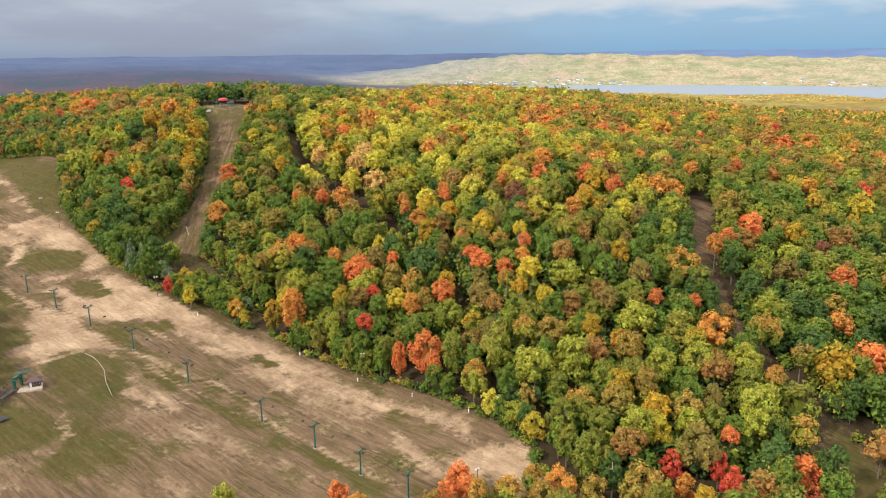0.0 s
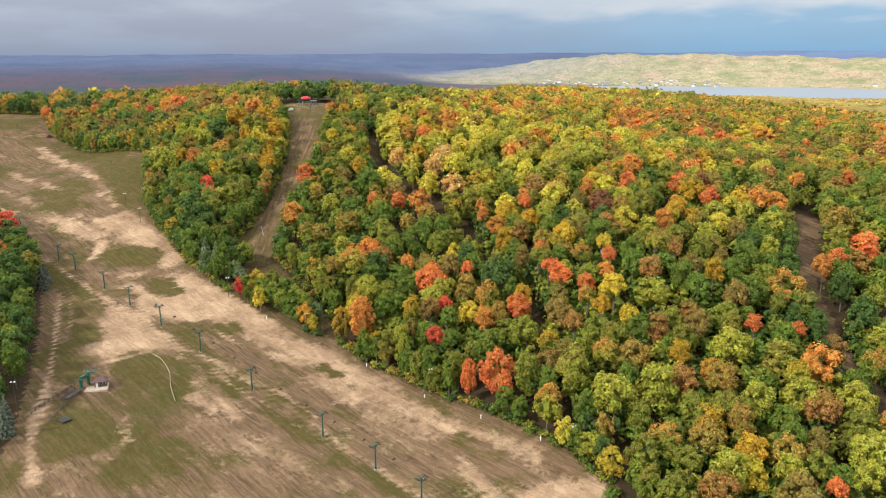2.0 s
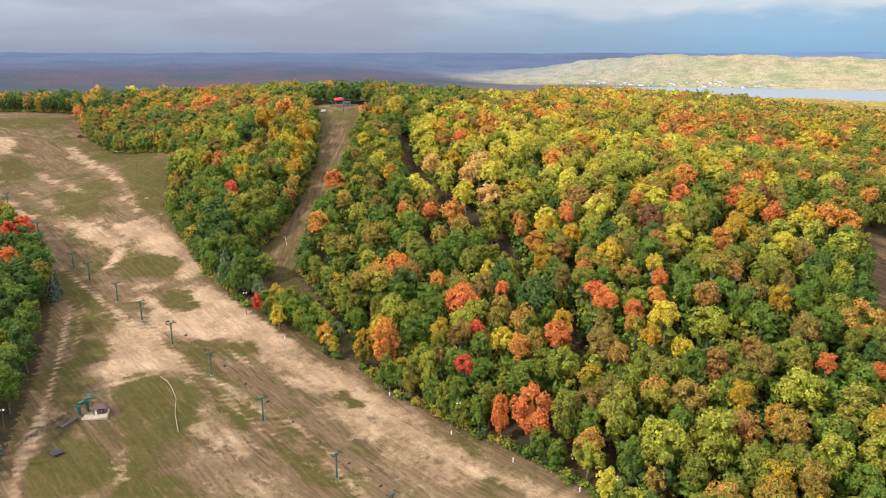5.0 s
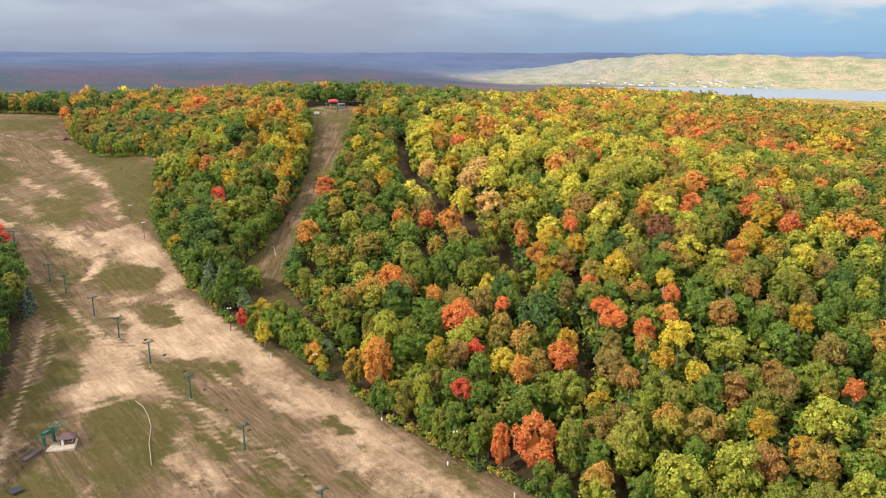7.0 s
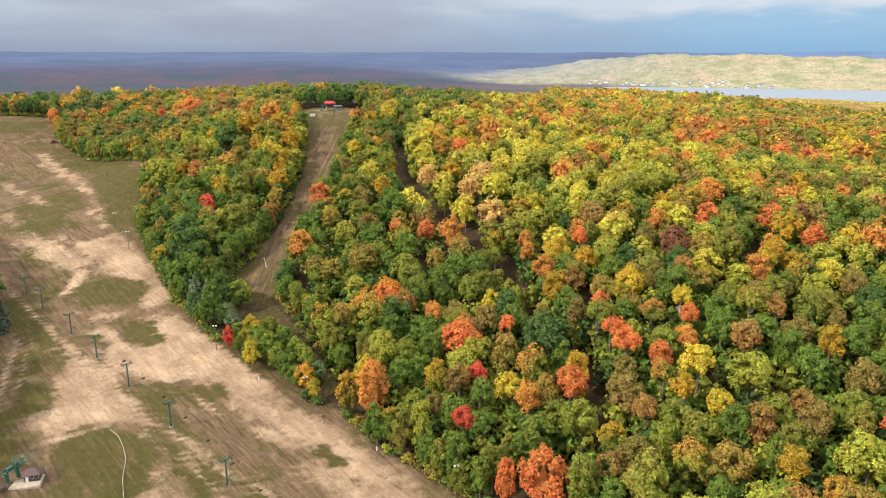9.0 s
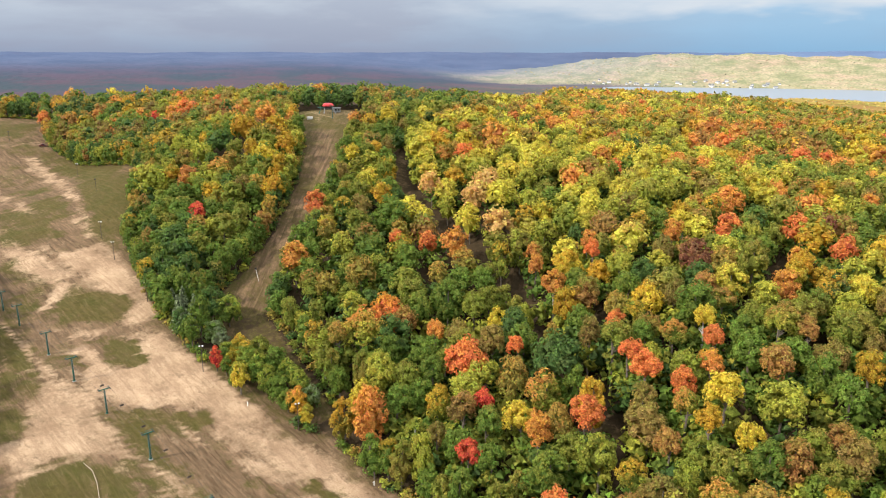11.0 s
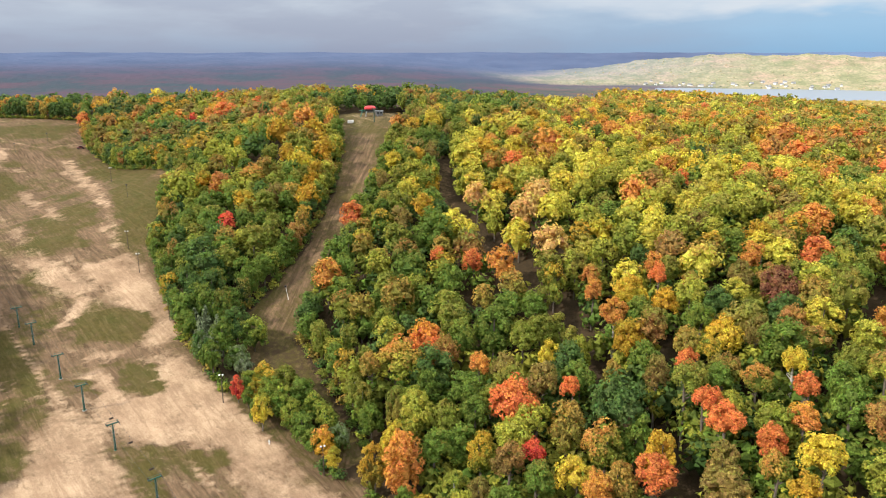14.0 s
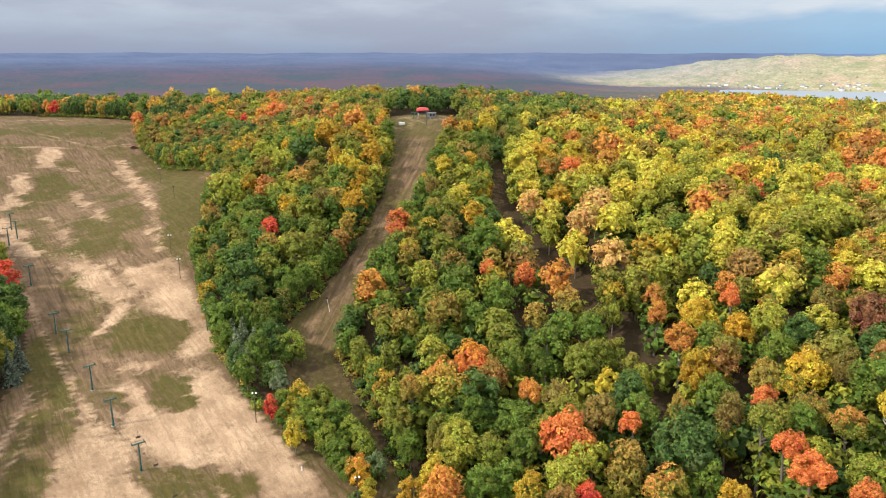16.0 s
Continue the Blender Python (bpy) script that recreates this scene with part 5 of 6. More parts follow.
def build_spruces():
    rng = random.Random(3)
    meshes = [mesh_from("foliage", *spruce_bm_arrays(60 + i, 10.5, 2.7, "blue")[:2], MAT_LEAF, spruce_bm_arrays(60 + i, 10.5, 2.7, "blue")[2]) for i in range(3)]
    pines = [mesh_from("foliage", *spruce_bm_arrays(80 + i, 10.0, 3.1, "grey")[:2], MAT_LEAF, spruce_bm_arrays(80 + i, 10.0, 3.1, "grey")[2]) for i in range(2)]
    for spots, ms, name, label in ((SPRUCES, meshes, "spruce", "dense blue-green spruce standing at the edge of the slope"), (PINES, pines, "pine", "soft grey-green young pine at the edge of the slope")):
        for n, (x, y, s) in enumerate(spots):
            ob = root(name, x, y, label, "conifer tree", "conifers beside the slope", rng.uniform(0, 360))
            b = new("foliage", ms[n % len(ms)])
            b.parent, b.scale = ob, (s, s, s * rng.uniform(0.95, 1.15))
            t = new("trunk", TRUNKS[n % 3])
            t.parent, t.scale = ob, (7 * s, 7 * s, 9 * s)


SPRUCES = [(-149, 190, 0.85), (-148, 196, 0.9), (-153, 196, 0.95), (-157, 191, 0.9), (-152, 202, 0.9), (-159, 200, 0.95), (-206, 300, 1.15), (-209, 306, 1.2)]
PINES = [(-146, 331, 1.15), (-142, 335, 1.05), (-152, 338, 1.15), (-150, 345, 1.1), (-140, 329, 1.0), (-148, 338, 1.2)]
build_spruces()


def build_bushes():
    """The strip of young trees between the slope and the lift trail."""
    rng = random.Random(17)
    get = tree_meshes()
    spots = [(-121.5, 310.2, 2.2, 9.0, "red", None), (-119.5, 313.5, 2.6, 8.5, "green", "lime"), (-117.5, 308.8, 2.0, 7.0, "green", "olive"), (-116, 311, 2.2, 7.5, "gold", "lime"), (-116, 317, 3.8, 10, "lime", "gold"), (-111, 311, 3.8, 10, "lime", "green"), (-109, 317, 3.6, 10, "olive", None),
             (-106, 308, 3.8, 10.5, "green", "lime"), (-102, 313, 3.8, 10, "green", None), (-101, 304, 3.6, 10, "green", "lime"), (-96, 309, 3.8, 10, "green", "lime"),
             (-96, 300, 3.4, 9.5, "green", None), (-91, 305, 3.6, 9.5, "green", "lime"), (-88, 297, 3.2, 10, "gold", "orange"), (-85, 300, 3.0, 9, "green", "grey"), (-84, 293, 2.2, 7.5, "yellow", "lime"),
             (-126, 322, 3.2, 7.0, "grey", "green"), (-112, 305, 2.6, 8, "green", "olive"), (-92, 298, 2.8, 7.5, "green", "olive"), (-129, 325, 3.8, 8.5, "green", "grey"), (-128, 334, 4.4, 12, "green", "lime"), (-136, 337, 4.8, 13, "deep", None)]
    for n, (x, y, r, h, c, acc) in enumerate(spots):
        r, h = r * 1.12, h * 1.05
        ob = root("young_tree", x, y, "%s young tree in a strip beside the slope" % WORDS[c], "tree", "young trees beside the slope", rng.uniform(0, 360))
        trunk = new("trunk", TRUNKS[n % 3])
        trunk.parent, trunk.scale = ob, (h, h, h)
        i = 4 * (n % 3) + nearest_tall(h / (1.75 * r))
        crown = new("crown", get(i, c, acc))
        crown.parent, crown.scale = ob, (r, r, h / (1.75 * TALL[i % 4]))


build_bushes()

# ---- chairlift on the slope ----
MAT_GREEN = plain_paint("green_steel", (0.020, 0.110, 0.082), 0.45, 0.2, size=2.0)
MAT_DARK = plain_paint("dark_steel", (0.045, 0.045, 0.05), 0.5, 0.5, size=2.0)
MAT_GREY = plain_paint("galvanised_steel", (0.33, 0.34, 0.35), 0.45, 0.7, size=2.0)
MAT_CONCRETE = plain_paint("concrete", (0.42, 0.40, 0.37), 0.9, size=1.2, bump=0.4)
MAT_WHITE = plain_paint("white_paint", (0.78, 0.78, 0.76), 0.55, size=2.0, grain=0.06)
MAT_TIMBER = plain_paint("weathered_timber", (0.10, 0.075, 0.06), 0.85, size=2.5, grain=0.25, bump=0.4)
MAT_ROOF = plain_paint("brown_shingle", (0.13, 0.075, 0.075), 0.85, size=3.0, grain=0.22, bump=0.5)
MAT_RED = plain_paint("red_sheet_roof", (0.62, 0.045, 0.05), 0.5, size=1.0, grain=0.12)
MAT_PAD = plain_paint("gravel_pad", (0.45, 0.37, 0.28), 0.95, size=1.5, grain=0.15, bump=0.5)
MAT_RUBBER = plain_paint("black_rubber", (0.025, 0.025, 0.027), 0.8)
MAT_GLASS = plain_paint("dark_window", (0.03, 0.04, 0.05), 0.08, size=1.0)
MAT_LENS = plain_paint("lamp_lens", (0.85, 0.86, 0.88), 0.15, size=2.0, grain=0.03)
MAT_VEHICLE = plain_paint("maroon_paint", (0.16, 0.03, 0.035), 0.35, 0.2, size=2.0)

LIFT_A = [(-11, 191), (-26, 201), (-42, 214), (-62, 227), (-93, 247), (-120, 266), (-143, 281), (-163, 294), (-181, 306), (-203, 320), (-251, 352), (-294, 382)]
LIFT_H = 8.0
GAUGE = 1.55


def tower_parts(ob, h, mat):
    bm = bmesh.new()
    rod(bm, (0, 0, 0.02), (0, 0, h), 0.30, 0.20, 12)
    rod(bm, (0, 0, 0.06), (0, 0, 0.14), 0.48, 0.48, 12)
    part("pole", bm, mat, ob)
    bm = bmesh.new()
    rod(bm, (0, 0, -0.8), (0, 0, 0.07), 0.68, 0.6, 12)
    part("footing", bm, MAT_CONCRETE, ob, "grey concrete footing")
    bm = bmesh.new()
    box(bm, -0.16, 0.16, -GAUGE - 0.25, GAUGE + 0.25, h - 0.1, h + 0.18, bevel=0.03)
    for s in (-1, 1):
        rod(bm, (0, s * 0.15, h - 1.1), (0, s * GAUGE * 0.75, h - 0.05), 0.06, 0.06, 6)
    part("crossarm", bm, mat, ob)
    for s in (-1, 1):
        bm = bmesh.new()
        box(bm, -1.1, 1.1, s * GAUGE - 0.06, s * GAUGE + 0.06, h + 0.02, h + 0.16)
        rod(bm, (0, s * GAUGE, h + 0.1), (0, s * GAUGE, h + 0.75), 0.05, 0.05, 6)
        train = part("sheave_train", bm, MAT_DARK, ob, "dark steel sheave train")
        for k in (-0.9, -0.3, 0.3, 0.9):
            bm = bmesh.new()
            rod(bm, (k, s * GAUGE - 0.05, h + 0.06), (k, s * GAUGE + 0.05, h + 0.06), 0.2, 0.2, 10)
            part("sheave", bm, MAT_RUBBER, train)
    bm = bmesh.new()
    rod(bm, (0, -GAUGE, h + 0.75), (0, GAUGE, h + 0.75), 0.05, 0.05, 6)
    part("lifting_frame", bm, mat, ob)
    bm = bmesh.new()
    for s in (-0.2, 0.2):
        rod(bm, (-0.38, s, 0.6), (-0.3, s, h - 0.2), 0.025, 0.025, 5)
    for i in range(int((h - 1) / 0.4)):
        z = 0.9 + 0.4 * i
        rod(bm, (-0.37, -0.2, z), (-0.37, 0.2, z), 0.018, 0.018, 4)
    part("ladder", bm, MAT_GREY, ob, "galvanised ladder")


def build_lift():
    run = math.degrees(math.atan2(LIFT_A[-1][1] - LIFT_A[0][1], LIFT_A[-1][0] - LIFT_A[0][0]))
    first = root("lift_tower", *LIFT_A[0], "green steel chairlift tower with crossarm on the sandy slope", "ski lift tower", "chairlift towers on the slope", run)
    tower_parts(first, LIFT_H, MAT_GREEN)
    for x, y in LIFT_A[1:]:
        copy_thing(first, pose(x, y, land1(x, y), 0, 0, run))
    for x, y, h, what in ((-299, 391, 9.0, 0), (-312, 400, 9.0, 0), (-216, 328, 6.5, 0)):
        copy_thing(first, pose(x, y, land1(x, y) + h - 9.0 if h > 8 else land1(x, y) - 0.6, 0, 0, run))
    # the two runs of the haul rope, sagging between towers
    d = Vector((LIFT_A[-1][0] - LIFT_A[0][0], LIFT_A[-1][1] - LIFT_A[0][1], 0)).normalized()
    side = Vector((-d.y, d.x, 0))
    for s in (-1, 1):
        cu = bpy.data.curves.new("haul_rope", "CURVE")
        cu.dimensions, cu.bevel_depth, cu.bevel_resolution = "3D", 0.022, 1
        pts = []
        for (x0, y0), (x1, y1) in zip(LIFT_A, LIFT_A[1:]):
            z0, z1 = land1(x0, y0) + LIFT_H + 0.28, land1(x1, y1) + LIFT_H + 0.28
            span_m = math.hypot(x1 - x0, y1 - y0)
            for k in range(6):
                f = k / 6
                pts.append((x0 + (x1 - x0) * f + side.x * s * GAUGE, y0 + (y1 - y0) * f + side.y * s * GAUGE, z0 + (z1 - z0) * f - 0.016 * span_m * 4 * f * (1 - f)))
        sp = cu.splines.new("POLY")
        sp.points.add(len(pts) - 1)
        for p, q in zip(sp.points, pts):
            p.co = (*q, 1)
        cu.materials.append(MAT_DARK)
        tagged(new("haul_rope", cu), "thin dark steel rope running over the lift towers", "cable")
        if s > 0:
            continue
        # chairs on this side of the rope
        chair = None
        walked, gap = 5.0, 13.5
        for a, b in zip(pts, pts[1:]):
            a, b = Vector(a), Vector(b)
            l = (b - a).length
            while walked < l:
                q = a.lerp(b, walked / l)
                if q.x > -150:
                    if chair is None:
                        chair = lift_chair(q, run)
                    else:
                        copy_thing(chair, pose(*q, 0, 0, run))
                walked += gap
            walked -= l


def lift_chair(q, run):
    ob = new("lift_chair")
    ob.matrix_world = pose(*q, 0, 0, run)
    tagged(ob, "dark two-seat lift chair hanging from the haul rope", "lift chair", "chairs on the haul rope")
    bm = bmesh.new()
    rod(bm, (0, 0, 0.02), (0, 0, -1.5), 0.03, 0.03, 6)
    rod(bm, (0, 0, -1.5), (-0.25, 0, -2.0), 0.03, 0.03, 6)
    rod(bm, (-0.1, 0, 0), (0.1, 0, 0), 0.06, 0.06, 8)
    part("hanger", bm, MAT_DARK, ob)
    bm = bmesh.new()
    box(bm, -0.25, 0.28, -0.55, 0.55, -2.06, -1.98, bevel=0.02)
    part("seat", bm, MAT_TIMBER, ob, "brown slatted seat")
    bm = bmesh.new()
    box(bm, -0.32, -0.25, -0.55, 0.55, -1.95, -1.45, bevel=0.02)
    part("backrest", bm, MAT_TIMBER, ob)
    for s in (-1, 1):
        bm = bmesh.new()
        rod(bm, (-0.3, s * 0.57, -1.7), (0.25, s * 0.57, -1.7), 0.025, 0.025, 6)
        rod(bm, (0.25, s * 0.57, -1.7), (0.25, s * 0.57, -2.02), 0.025, 0.025, 6)
        part("armrest", bm, MAT_DARK, ob)
    return ob


build_lift()


# ---- lower terminal, shed and queue rails ----
def bullwheel(bm, c, r, tilt):
    m = Matrix.Translation(c) @ Matrix.Rotation(tilt, 4, "Y")
    n = 28
    for k in range(n):
        a0, a1 = 2 * math.pi * k / n, 2 * math.pi * (k + 1) / n
        rod(bm, m @ Vector((math.cos(a0) * r, math.sin(a0) * r, 0)), m @ Vector((math.cos(a1) * r, math.sin(a1) * r, 0)), 0.13, 0.13, 6)
    for k in range(6):
        a = math.pi * k / 3
        rod(bm, m @ Vector((0, 0, 0)), m @ Vector((math.cos(a) * r, math.sin(a) * r, 0)), 0.07, 0.07, 6)
    rod(bm, m @ Vector((0, 0, -0.25)), m @ Vector((0, 0, 0.25)), 0.3, 0.3, 10)
    return bm


def build_terminal():
    ob = root("lift_terminal", -143.6, 230.2, "green steel chairlift terminal with a large bullwheel", "ski lift terminal", turn=80)
    ob.scale = (1.0, 1.0, 0.76)
    bm = bullwheel(bmesh.new(), (2.6, 0, 5.7), 2.5, 0.14)
    part("bullwheel", bm, MAT_GREEN, ob)
    for s in (-1, 1):
        bm = bmesh.new()
        box(bm, -3.4, 3.2, s * 0.55 - 0.14, s * 0.55 + 0.14, 4.2, 4.6, bevel=0.03)
        part("beam", bm, MAT_GREEN, ob)
    for x in (-2.6, 0.6):
        bm = bmesh.new()
        box(bm, x - 0.3, x + 0.3, -0.45, 0.45, -0.4, 4.25 if x < 0 else 5.5, bevel=0.05)
        part("column", bm, MAT_GREEN, ob)
    bm = bmesh.new()
    box(bm, -2.4, -0.6, -0.5, 0.5, 4.62, 5.3, bevel=0.08)
    part("drive_housing", bm, MAT_GREEN, ob)
    bm = bmesh.new()
    box(bm, -3.5, -3.3, -1.7, 1.7, 4.2, 4.5, bevel=0.03)
    part("crossarm", bm, MAT_GREEN, ob)

    pad = root("gravel_pad", -140, 229.7, "pale gravel pad under the lift shed", "pad", turn=25)
    bm = bmesh.new()
    box(bm, -3.9, 3.6, -3.0, 2.8, -1.2, 0.25, bevel=0.2)
    part("slab", bm, MAT_PAD, pad)

    hut = root("operator_shed", -139.2, 231, "small dark timber lift shed with a brown hipped roof", "shed", turn=25, z=land1(-140, 229.7) + 0.26)
    hut.scale = (0.86, 0.86, 0.86)
    bm = box(bmesh.new(), -2.1, 2.1, -1.6, 1.6, -0.2, 2.3, bevel=0.03)
    part("wall", bm, MAT_TIMBER, hut)
    bm = bmesh.new()
    vs = [bm.verts.new(v) for v in ((-2.7, -2.2, 2.2), (2.7, -2.2, 2.2), (2.7, 2.2, 2.2), (-2.7, 2.2, 2.2), (-0.8, 0, 3.7), (0.8, 0, 3.7), (-2.7, -2.2, 2.05), (2.7, -2.2, 2.05), (2.7, 2.2, 2.05), (-2.7, 2.2, 2.05))]
    for f in ((0, 1, 5, 4), (1, 2, 5), (2, 3, 4, 5), (3, 0, 4), (6, 9, 8, 7), (0, 6, 7, 1), (1, 7, 8, 2), (2, 8, 9, 3), (3, 9, 6, 0)):
        bm.faces.new([vs[i] for i in f])
    part("roof", bm, MAT_ROOF, hut)
    bm = box(bmesh.new(), -1.7, -0.9, -1.66, -1.58, 0.0, 1.95)
    door = part("door", bm, MAT_WHITE, hut, "white painted door")
    rod(bm := bmesh.new(), (-1.0, -1.72, 0.95), (-1.0, -1.72, 1.1), 0.03, 0.03, 6)
    part("handle", bm, MAT_GREY, door)
    for x in (-0.3, 1.0):
        bm = box(bmesh.new(), x - 0.05, x + 0.85, -1.65, -1.58, 0.95, 1.85)
        win = part("window", bm, MAT_WHITE, hut)
        bm = box(bmesh.new(), x, x + 0.8, -1.67, -1.63, 1.0, 1.8)
        part("pane", bm, MAT_GLASS, win)

    for line in ([(-147, 228.4), (-147.6, 220.4), (-148.6, 212.4), (-148.6, 206.4)], [(-142.5, 226.4), (-142.5, 218.4), (-141.5, 210.4), (-140.5, 204.4)], [(-145, 225.4), (-145, 217.4)]):
        fence = root("queue_rail", *line[0], "weathered dark timber queue rail beside the lift terminal", "fence", "queue rails at the terminal")
        zf = land1(*line[0])
        for (x0, y0), (x1, y1) in zip(line, line[1:]):
            n = max(2, int(math.hypot(x1 - x0, y1 - y0) / 2))
            for k in range(n):
                f = k / n
                x, y = x0 + (x1 - x0) * f, y0 + (y1 - y0) * f
                z = land1(x, y) - zf
                bm = rod(bmesh.new(), (x - line[0][0], y - line[0][1], z - 0.3), (x - line[0][0], y - line[0][1], z + 1.35), 0.12, 0.11, 6)
                part("post", bm, MAT_TIMBER, fence)
            za, zb = land1(x0, y0) - zf, land1(x1, y1) - zf
            for up_m in (0.55, 1.1):
                bm = rod(bmesh.new(), (x0 - line[0][0], y0 - line[0][1], za + up_m), (x1 - line[0][0], y1 - line[0][1], zb + up_m), 0.10, 0.10, 6)
                part("rail", bm, MAT_TIMBER, fence)
    ramp = root("loading_ramp", -144.6, 222.4, "dark timber loading ramp beside the terminal", "ramp", turn=-5)
    for k in range(8):
        bm = box(bmesh.new(), -1.3, 1.3, -3.2 + 0.8 * k, -2.45 + 0.8 * k, 0.35, 0.5)
        part("plank", bm, MAT_TIMBER, ramp)
    for s in (-1.1, 1.1):
        bm = box(bmesh.new(), s - 0.1, s + 0.1, -3.2, 3.2, -0.6, 0.35)
        part("bearer", bm, MAT_TIMBER, ramp)
    stack = root("timber_platform", -137.5, 208, "low dark timber platform on the turf", "platform", turn=-30)
    for k in range(6):
        bm = box(bmesh.new(), -1.6, 1.6, -1.5 + 0.5 * k, -1.05 + 0.5 * k, 0.45, 0.55)
        part("plank", bm, MAT_DARK, stack)
    for x in (-1.3, 1.3):
        for y in (-1.3, 1.3):
            bm = box(bmesh.new(), x - 0.09, x + 0.09, y - 0.09, y + 0.09, -0.5, 0.45)
            part("leg", bm, MAT_TIMBER, stack)


build_terminal()


def ground_line(name, pts, r, mat, label, category):
    cu = bpy.data.curves.new(name, "CURVE")
    cu.dimensions, cu.bevel_depth, cu.bevel_resolution = "3D", r, 1
    sp = cu.splines.new("POLY")
    fine = []
    for (x0, y0), (x1, y1) in zip(pts, pts[1:]):
        n = max(1, int(math.hypot(x1 - x0, y1 - y0) / 1.5))
        fine += [(x0 + (x1 - x0) * k / n, y0 + (y1 - y0) * k / n) for k in range(n)]
    fine.append(pts[-1])
    sp.points.add(len(fine) - 1)
    for p, (x, y) in zip(sp.points, fine):
        p.co = (x, y, land1(x, y) + 0.22 + r, 1)
    cu.materials.append(mat)
    tagged(new(name, cu), label, category)


ground_line("snow_hose", [(-135, 258), (-131, 256), (-127, 252), (-123, 247), (-119, 239), (-113, 230)], 0.09, MAT_PAD, "pale hose lying in a curve across the turf", "hose")


# ---- flood lights, hydrants and posts along the runs ----
def flood_light(x, y, h, turn):
    ob = root("flood_light", x, y, "tall dark pole with two white floodlight heads beside the slope", "flood light", "flood lights along the slope", turn)
    rod(bm := bmesh.new(), (0, 0, -0.8), (0, 0, h), 0.15, 0.10, 8)
    part("pole", bm, MAT_TIMBER, ob)
    rod(bm := bmesh.new(), (-0.6, 0, h - 0.25), (0.6, 0, h - 0.25), 0.05, 0.05, 6)
    part("crossarm", bm, MAT_DARK, ob)
    for s in (-0.5, 0.5):
        bm = box(bmesh.new(), s - 0.24, s + 0.24, -0.22, 0.14, h - 0.18, h + 0.18, bevel=0.05)
        head = part("lamp_head", bm, MAT_WHITE, ob, "white floodlight housing")
        bm = box(bmesh.new(), s - 0.19, s + 0.19, 0.14, 0.17, h - 0.13, h + 0.13)
        part("lens", bm, MAT_LENS, head)


for x, y, h, turn in ((-126, 309, 9, 200), (-217, 392, 8, 200), (-200, 375, 8, 210), (-86, 291, 9, 215), (18, 226, 10, 210), (-31, 259, 10, 205), (-152, 207, 11, 20),
                      (-167, 345, 8, 200), (-289, 478, 8, 190), (9, 188, 12, 220)):
    flood_light(x, y, h, turn)


def hydrant(x, y):
    ob = root("snow_hydrant", x, y, "white snowmaking hydrant post at the edge of the wood", "hydrant", "hydrants along the slope")
    rod(bm := bmesh.new(), (0, 0, -0.3), (0, 0, 1.2), 0.17, 0.15, 10)
    part("post", bm, MAT_WHITE, ob)
    rod(bm := bmesh.new(), (0, 0, 1.2), (0, 0, 1.4), 0.2, 0.1, 10)
    part("cap", bm, MAT_WHITE, ob)
    rod(bm := bmesh.new(), (-0.45, 0, 0.9), (0.45, 0, 0.9), 0.08, 0.08, 8)
    part("outlet", bm, MAT_GREY, ob)


for x, y in ((-105, 297), (-58, 275), (8, 233), (-12, 245), (-33, 257)):
    hydrant(x, y)


def slope_post(x, y, h, lean, mat, label):
    ob = root("slope_post", x, y, label, "post", "posts on the upper slope", 0)
    m = Matrix.Rotation(radians(lean), 4, "Y")
    rod(bm := bmesh.new(), m @ Vector((0, 0, -0.6)), m @ Vector((0, 0, h)), 0.10, 0.07, 8)
    part("pole", bm, mat, ob)
    bm = box(bmesh.new(), -0.35, 0.35, -0.25, 0.25, h - 0.2, h + 0.5, m, 0.05)
    part("head", bm, MAT_DARK, ob)


for x, y, h, lean, mat, label in ((-254, 444, 6, 0, MAT_DARK, "short dark post on the grassy upper slope"), (-384, 541, 7, 0, MAT_DARK, "slim dark pole on the grassy upper slope"),
                                  (-388, 517, 6, 0, MAT_DARK, "dark post beside a path on the upper slope"), (-210, 398, 8, 14, MAT_WHITE, "leaning white pole at the edge of the grass"),
                                  (-129, 363, 5, -10, MAT_WHITE, "leaning pale pole beside the lift trail"), (-297, 503, 6, 0, MAT_DARK, "dark post near the wood on the upper slope")):
    slope_post(x, y, h, lean, mat, label)


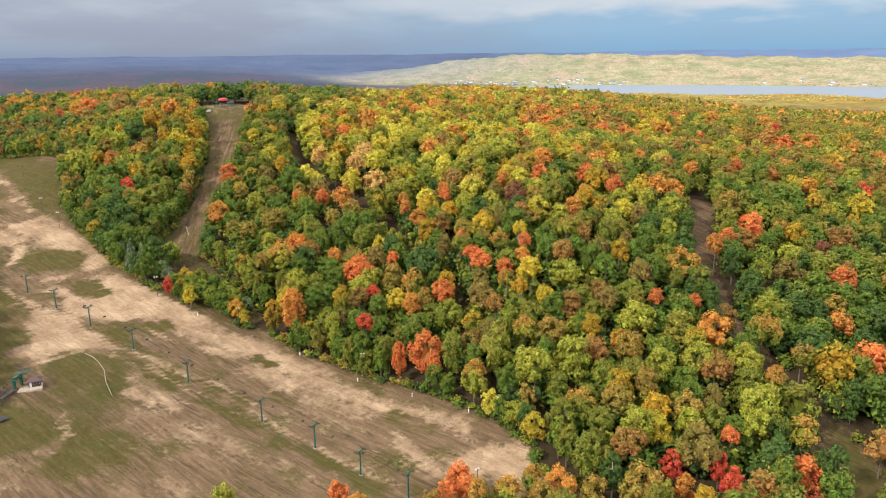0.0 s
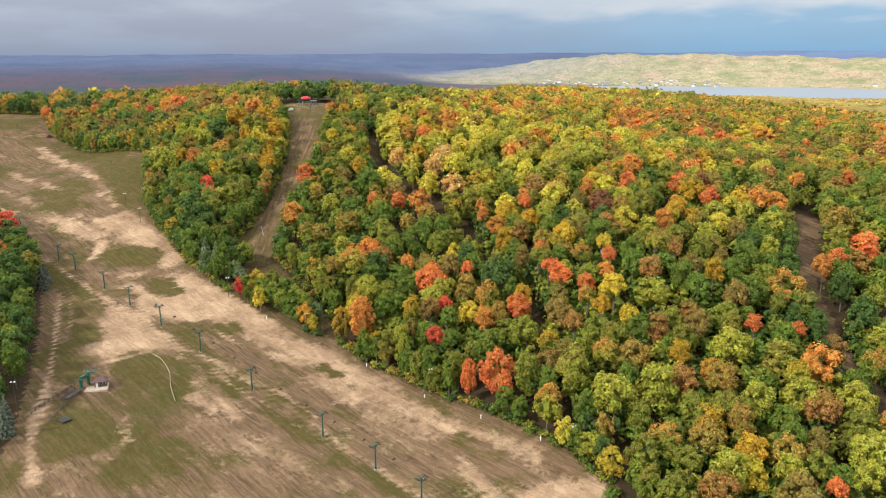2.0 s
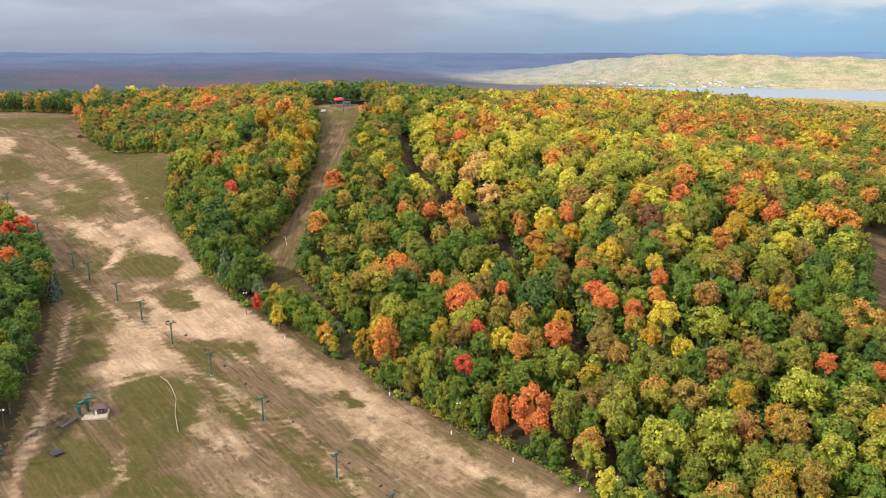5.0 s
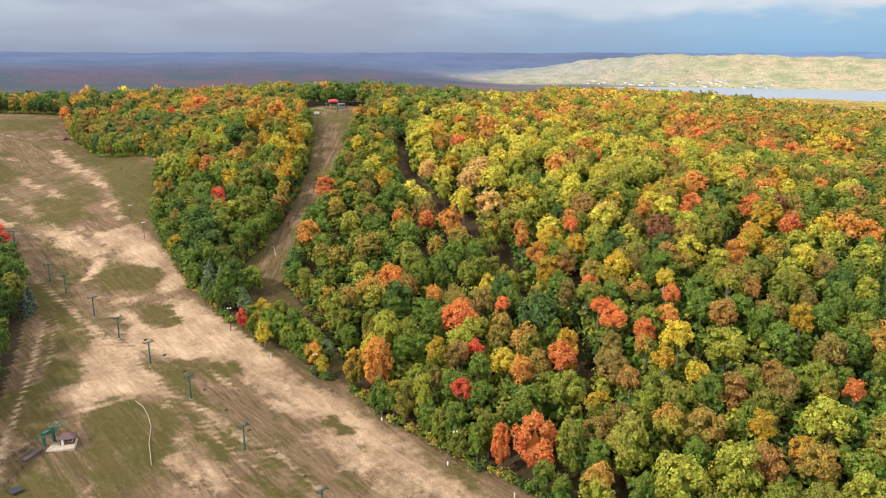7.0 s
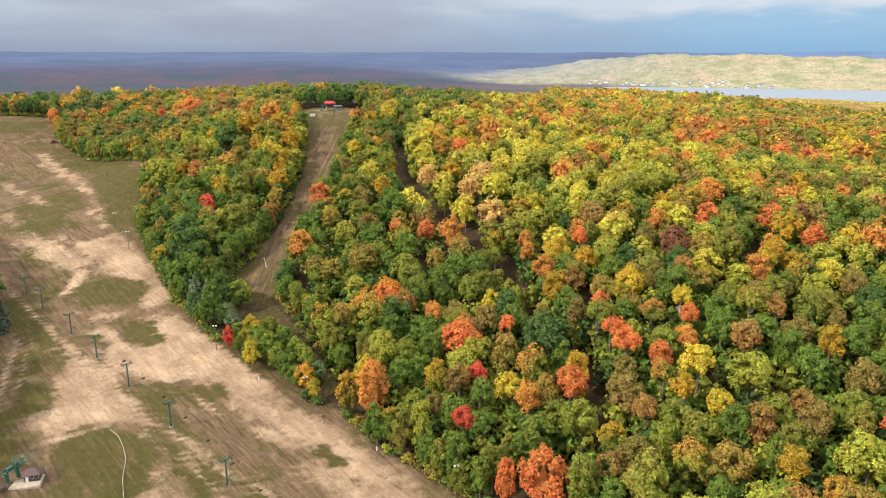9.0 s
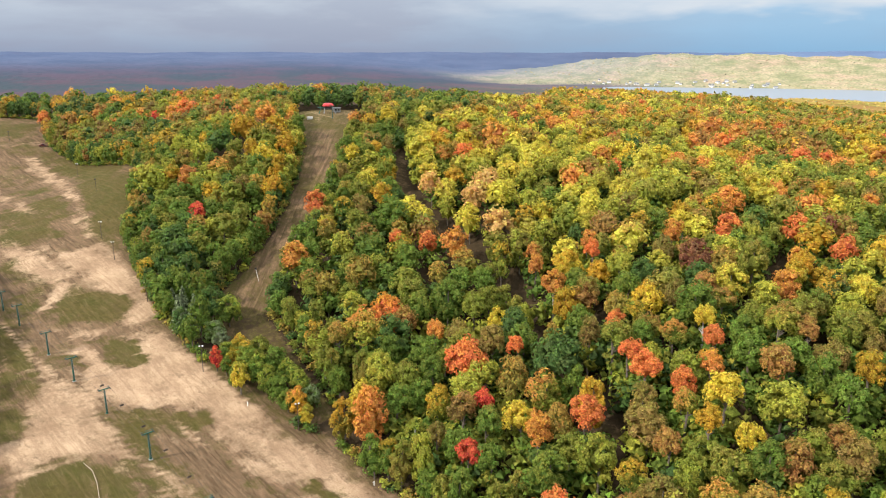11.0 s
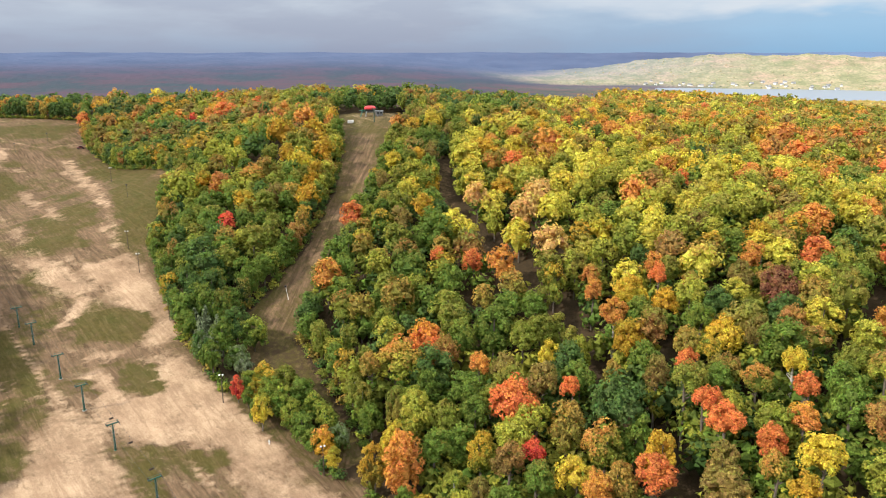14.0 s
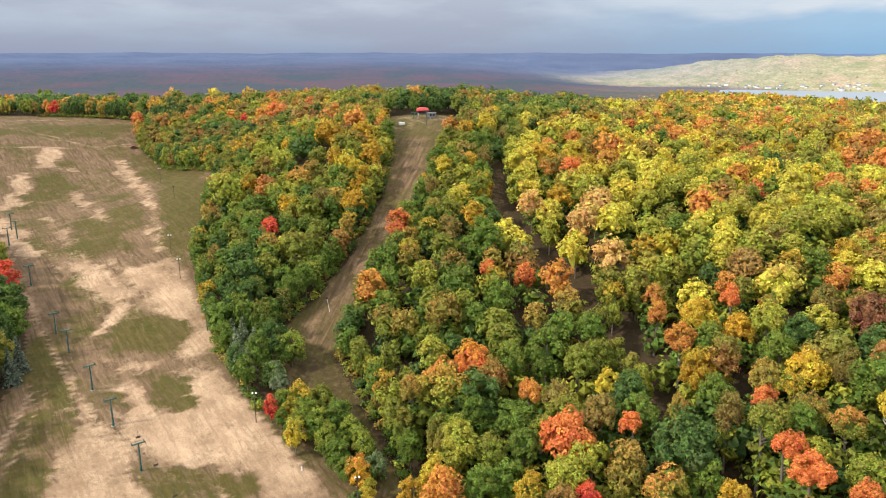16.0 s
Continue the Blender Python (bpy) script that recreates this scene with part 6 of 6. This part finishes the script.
# ---- summit: upper terminal under a red roof ----
def build_summit():
    x, y = -159.5, 546
    ob = root("summit_terminal", x, y, "upper lift terminal on steel legs under a red hipped roof", "ski lift terminal", turn=22)
    bm = bmesh.new()
    rings = []
    for half_x, half_y, z in ((3.5, 2.5, 4.3), (3.5, 2.5, 4.9), (2.9, 1.9, 5.7), (1.5, 0.8, 6.2)):
        rings.append([bm.verts.new((sx * half_x * kx, sy * half_y * ky, z)) for sx, sy, kx, ky in
                      ((-1, -1, 0.8, 1), (1, -1, 0.8, 1), (1, -1, 1, 0.8), (1, 1, 1, 0.8), (1, 1, 0.8, 1), (-1, 1, 0.8, 1), (-1, 1, 1, 0.8), (-1, -1, 1, 0.8))])
    for a, b in zip(rings, rings[1:]):
        for k in range(8):
            bm.faces.new((a[k], a[(k + 1) % 8], b[(k + 1) % 8], b[k]))
    bm.faces.new(rings[-1])
    bm.faces.new(rings[0][::-1])
    part("roof", bm, MAT_RED, ob, "bright red sheet roof")
    bm = box(bmesh.new(), -2.6, 2.6, -1.4, 1.4, 2.9, 4.28, bevel=0.1)
    part("machine_room", bm, MAT_DARK, ob)
    for px in (-2.2, 2.2):
        for py in (-1.2, 1.2):
            bm = rod(bmesh.new(), (px * (1.3 if px < 0 else 2.1), py * 1.4, -0.6), (px, py, 3.4), 0.24, 0.2, 8)
            part("leg", bm, MAT_GREY, ob, "grey steel leg")
    bm = box(bmesh.new(), -3.2, 3.2, -2.1, -1.9, 2.6, 2.75, bevel=0.02)
    part("catwalk", bm, MAT_GREY, ob, "galvanised catwalk")
    part("bullwheel", bullwheel(bmesh.new(), (-4.6, 0, 3.3), 1.9, 0.1), MAT_GREEN, ob, "green bullwheel")
    for s in (-1, 1):
        bm = rod(bmesh.new(), (-6.0, s * 1.0, -0.5), (-4.4, s * 0.5, 3.3), 0.22, 0.2, 8)
        part("strut", bm, MAT_GREEN, ob, "green steel strut")
    bm = box(bmesh.new(), -5.4, -2.4, -0.4, 0.4, 3.4, 3.75, bevel=0.04)
    part("beam", bm, MAT_GREEN, ob)

    cabin = root("lift_cabin", -156, 552, "small grey operator cabin with a flat roof", "cabin", turn=20)
    bm = box(bmesh.new(), -2.2, 2.2, -1.5, 1.5, -0.4, 2.4, bevel=0.04)
    part("wall", bm, MAT_GREY, cabin)
    bm = box(bmesh.new(), -2.6, 2.6, -1.9, 1.9, 2.4, 2.65, bevel=0.04)
    part("roof", bm, MAT_GREY, cabin)
    for px in (-1.2, 0.6):
        bm = box(bmesh.new(), px, px + 1.0, -1.58, -1.5, 1.0, 1.9)
        part("window", bm, MAT_GLASS, cabin)
    crate = root("concrete_block", -166, 530, "pale concrete block lying on the summit ground", "block", turn=15)
    part("block", box(bmesh.new(), -1.7, 1.7, -0.8, 0.8, -0.3, 1.3, bevel=0.12), MAT_WHITE, crate)
    for px, py in ((-152, 531),):
        first = root("lift_tower", px, py, "slim green lift tower on the trail below the summit", "ski lift tower", "summit lift towers", 105)
        tower_parts(first, 8.0, MAT_GREEN)


build_summit()


def build_vehicle():
    ob = root("utility_vehicle", -360, 542, "dark maroon utility vehicle parked at the corner of the wood", "vehicle", turn=35)
    part("body", box(bmesh.new(), -2.2, 2.2, -0.9, 0.9, 0.5, 1.2, bevel=0.12), MAT_VEHICLE, ob)
    cab = part("cab", box(bmesh.new(), -0.9, 1.0, -0.85, 0.85, 1.2, 2.0, bevel=0.15), MAT_VEHICLE, ob)
    part("windscreen", box(bmesh.new(), 0.98, 1.02, -0.7, 0.7, 1.3, 1.85), MAT_GLASS, cab)
    for s in (-1, 1):
        part("side_window", box(bmesh.new(), -0.7, 0.8, s * 0.86 - 0.02, s * 0.86 + 0.02, 1.35, 1.85), MAT_GLASS, cab)
    for px in (-1.4, 1.4):
        for s in (-1, 1):
            wheel = part("wheel", rod(bmesh.new(), (px, s * 0.75, 0.42), (px, s * 0.98, 0.42), 0.42, 0.42, 16), MAT_RUBBER, ob)
            part("rim", rod(bmesh.new(), (px, s * 0.97, 0.42), (px, s * 1.0, 0.42), 0.22, 0.22, 12), MAT_GREY, wheel)


build_vehicle()


# ---- houses on the far shore ----
def build_houses():
    rng = random.Random(9)
    first = None
    for k in range(38):
        az = radians(rng.choice([rng.uniform(1, 14), rng.uniform(3, 12), rng.uniform(1, 14), rng.uniform(20, 33)]))
        d = rng.uniform(4030, 4190)
        x, y = d * math.sin(az), d * math.cos(az)
        if first is None:
            first = root("house", x, y, "white lakeside house with a grey pitched roof among trees", "house", "houses on the far shore", rng.uniform(0, 180))
            part("wall", box(bmesh.new(), -9, 9, -6, 6, -4, 7), MAT_WHITE, first)
            bm = bmesh.new()
            vs = [bm.verts.new(v) for v in ((-10, -7, 7), (10, -7, 7), (10, 7, 7), (-10, 7, 7), (-10, 0, 12.5), (10, 0, 12.5))]
            for f in ((0, 1, 5, 4), (2, 3, 4, 5), (1, 2, 5), (3, 0, 4), (3, 2, 1, 0)):
                bm.faces.new([vs[i] for i in f])
            roof = part("roof", bm, MAT_GREY, first)
            part("chimney", box(bmesh.new(), 4, 6, -2, 0, 9, 14), MAT_CONCRETE, roof)
            for px in (-6, -1, 4):
                part("window", box(bmesh.new(), px, px + 2.5, -6.15, -6.0, 1, 4), MAT_GLASS, first)
        else:
            copy_thing(first, pose(x, y, land1(x, y), 0, 0, rng.uniform(0, 180)))


build_houses()
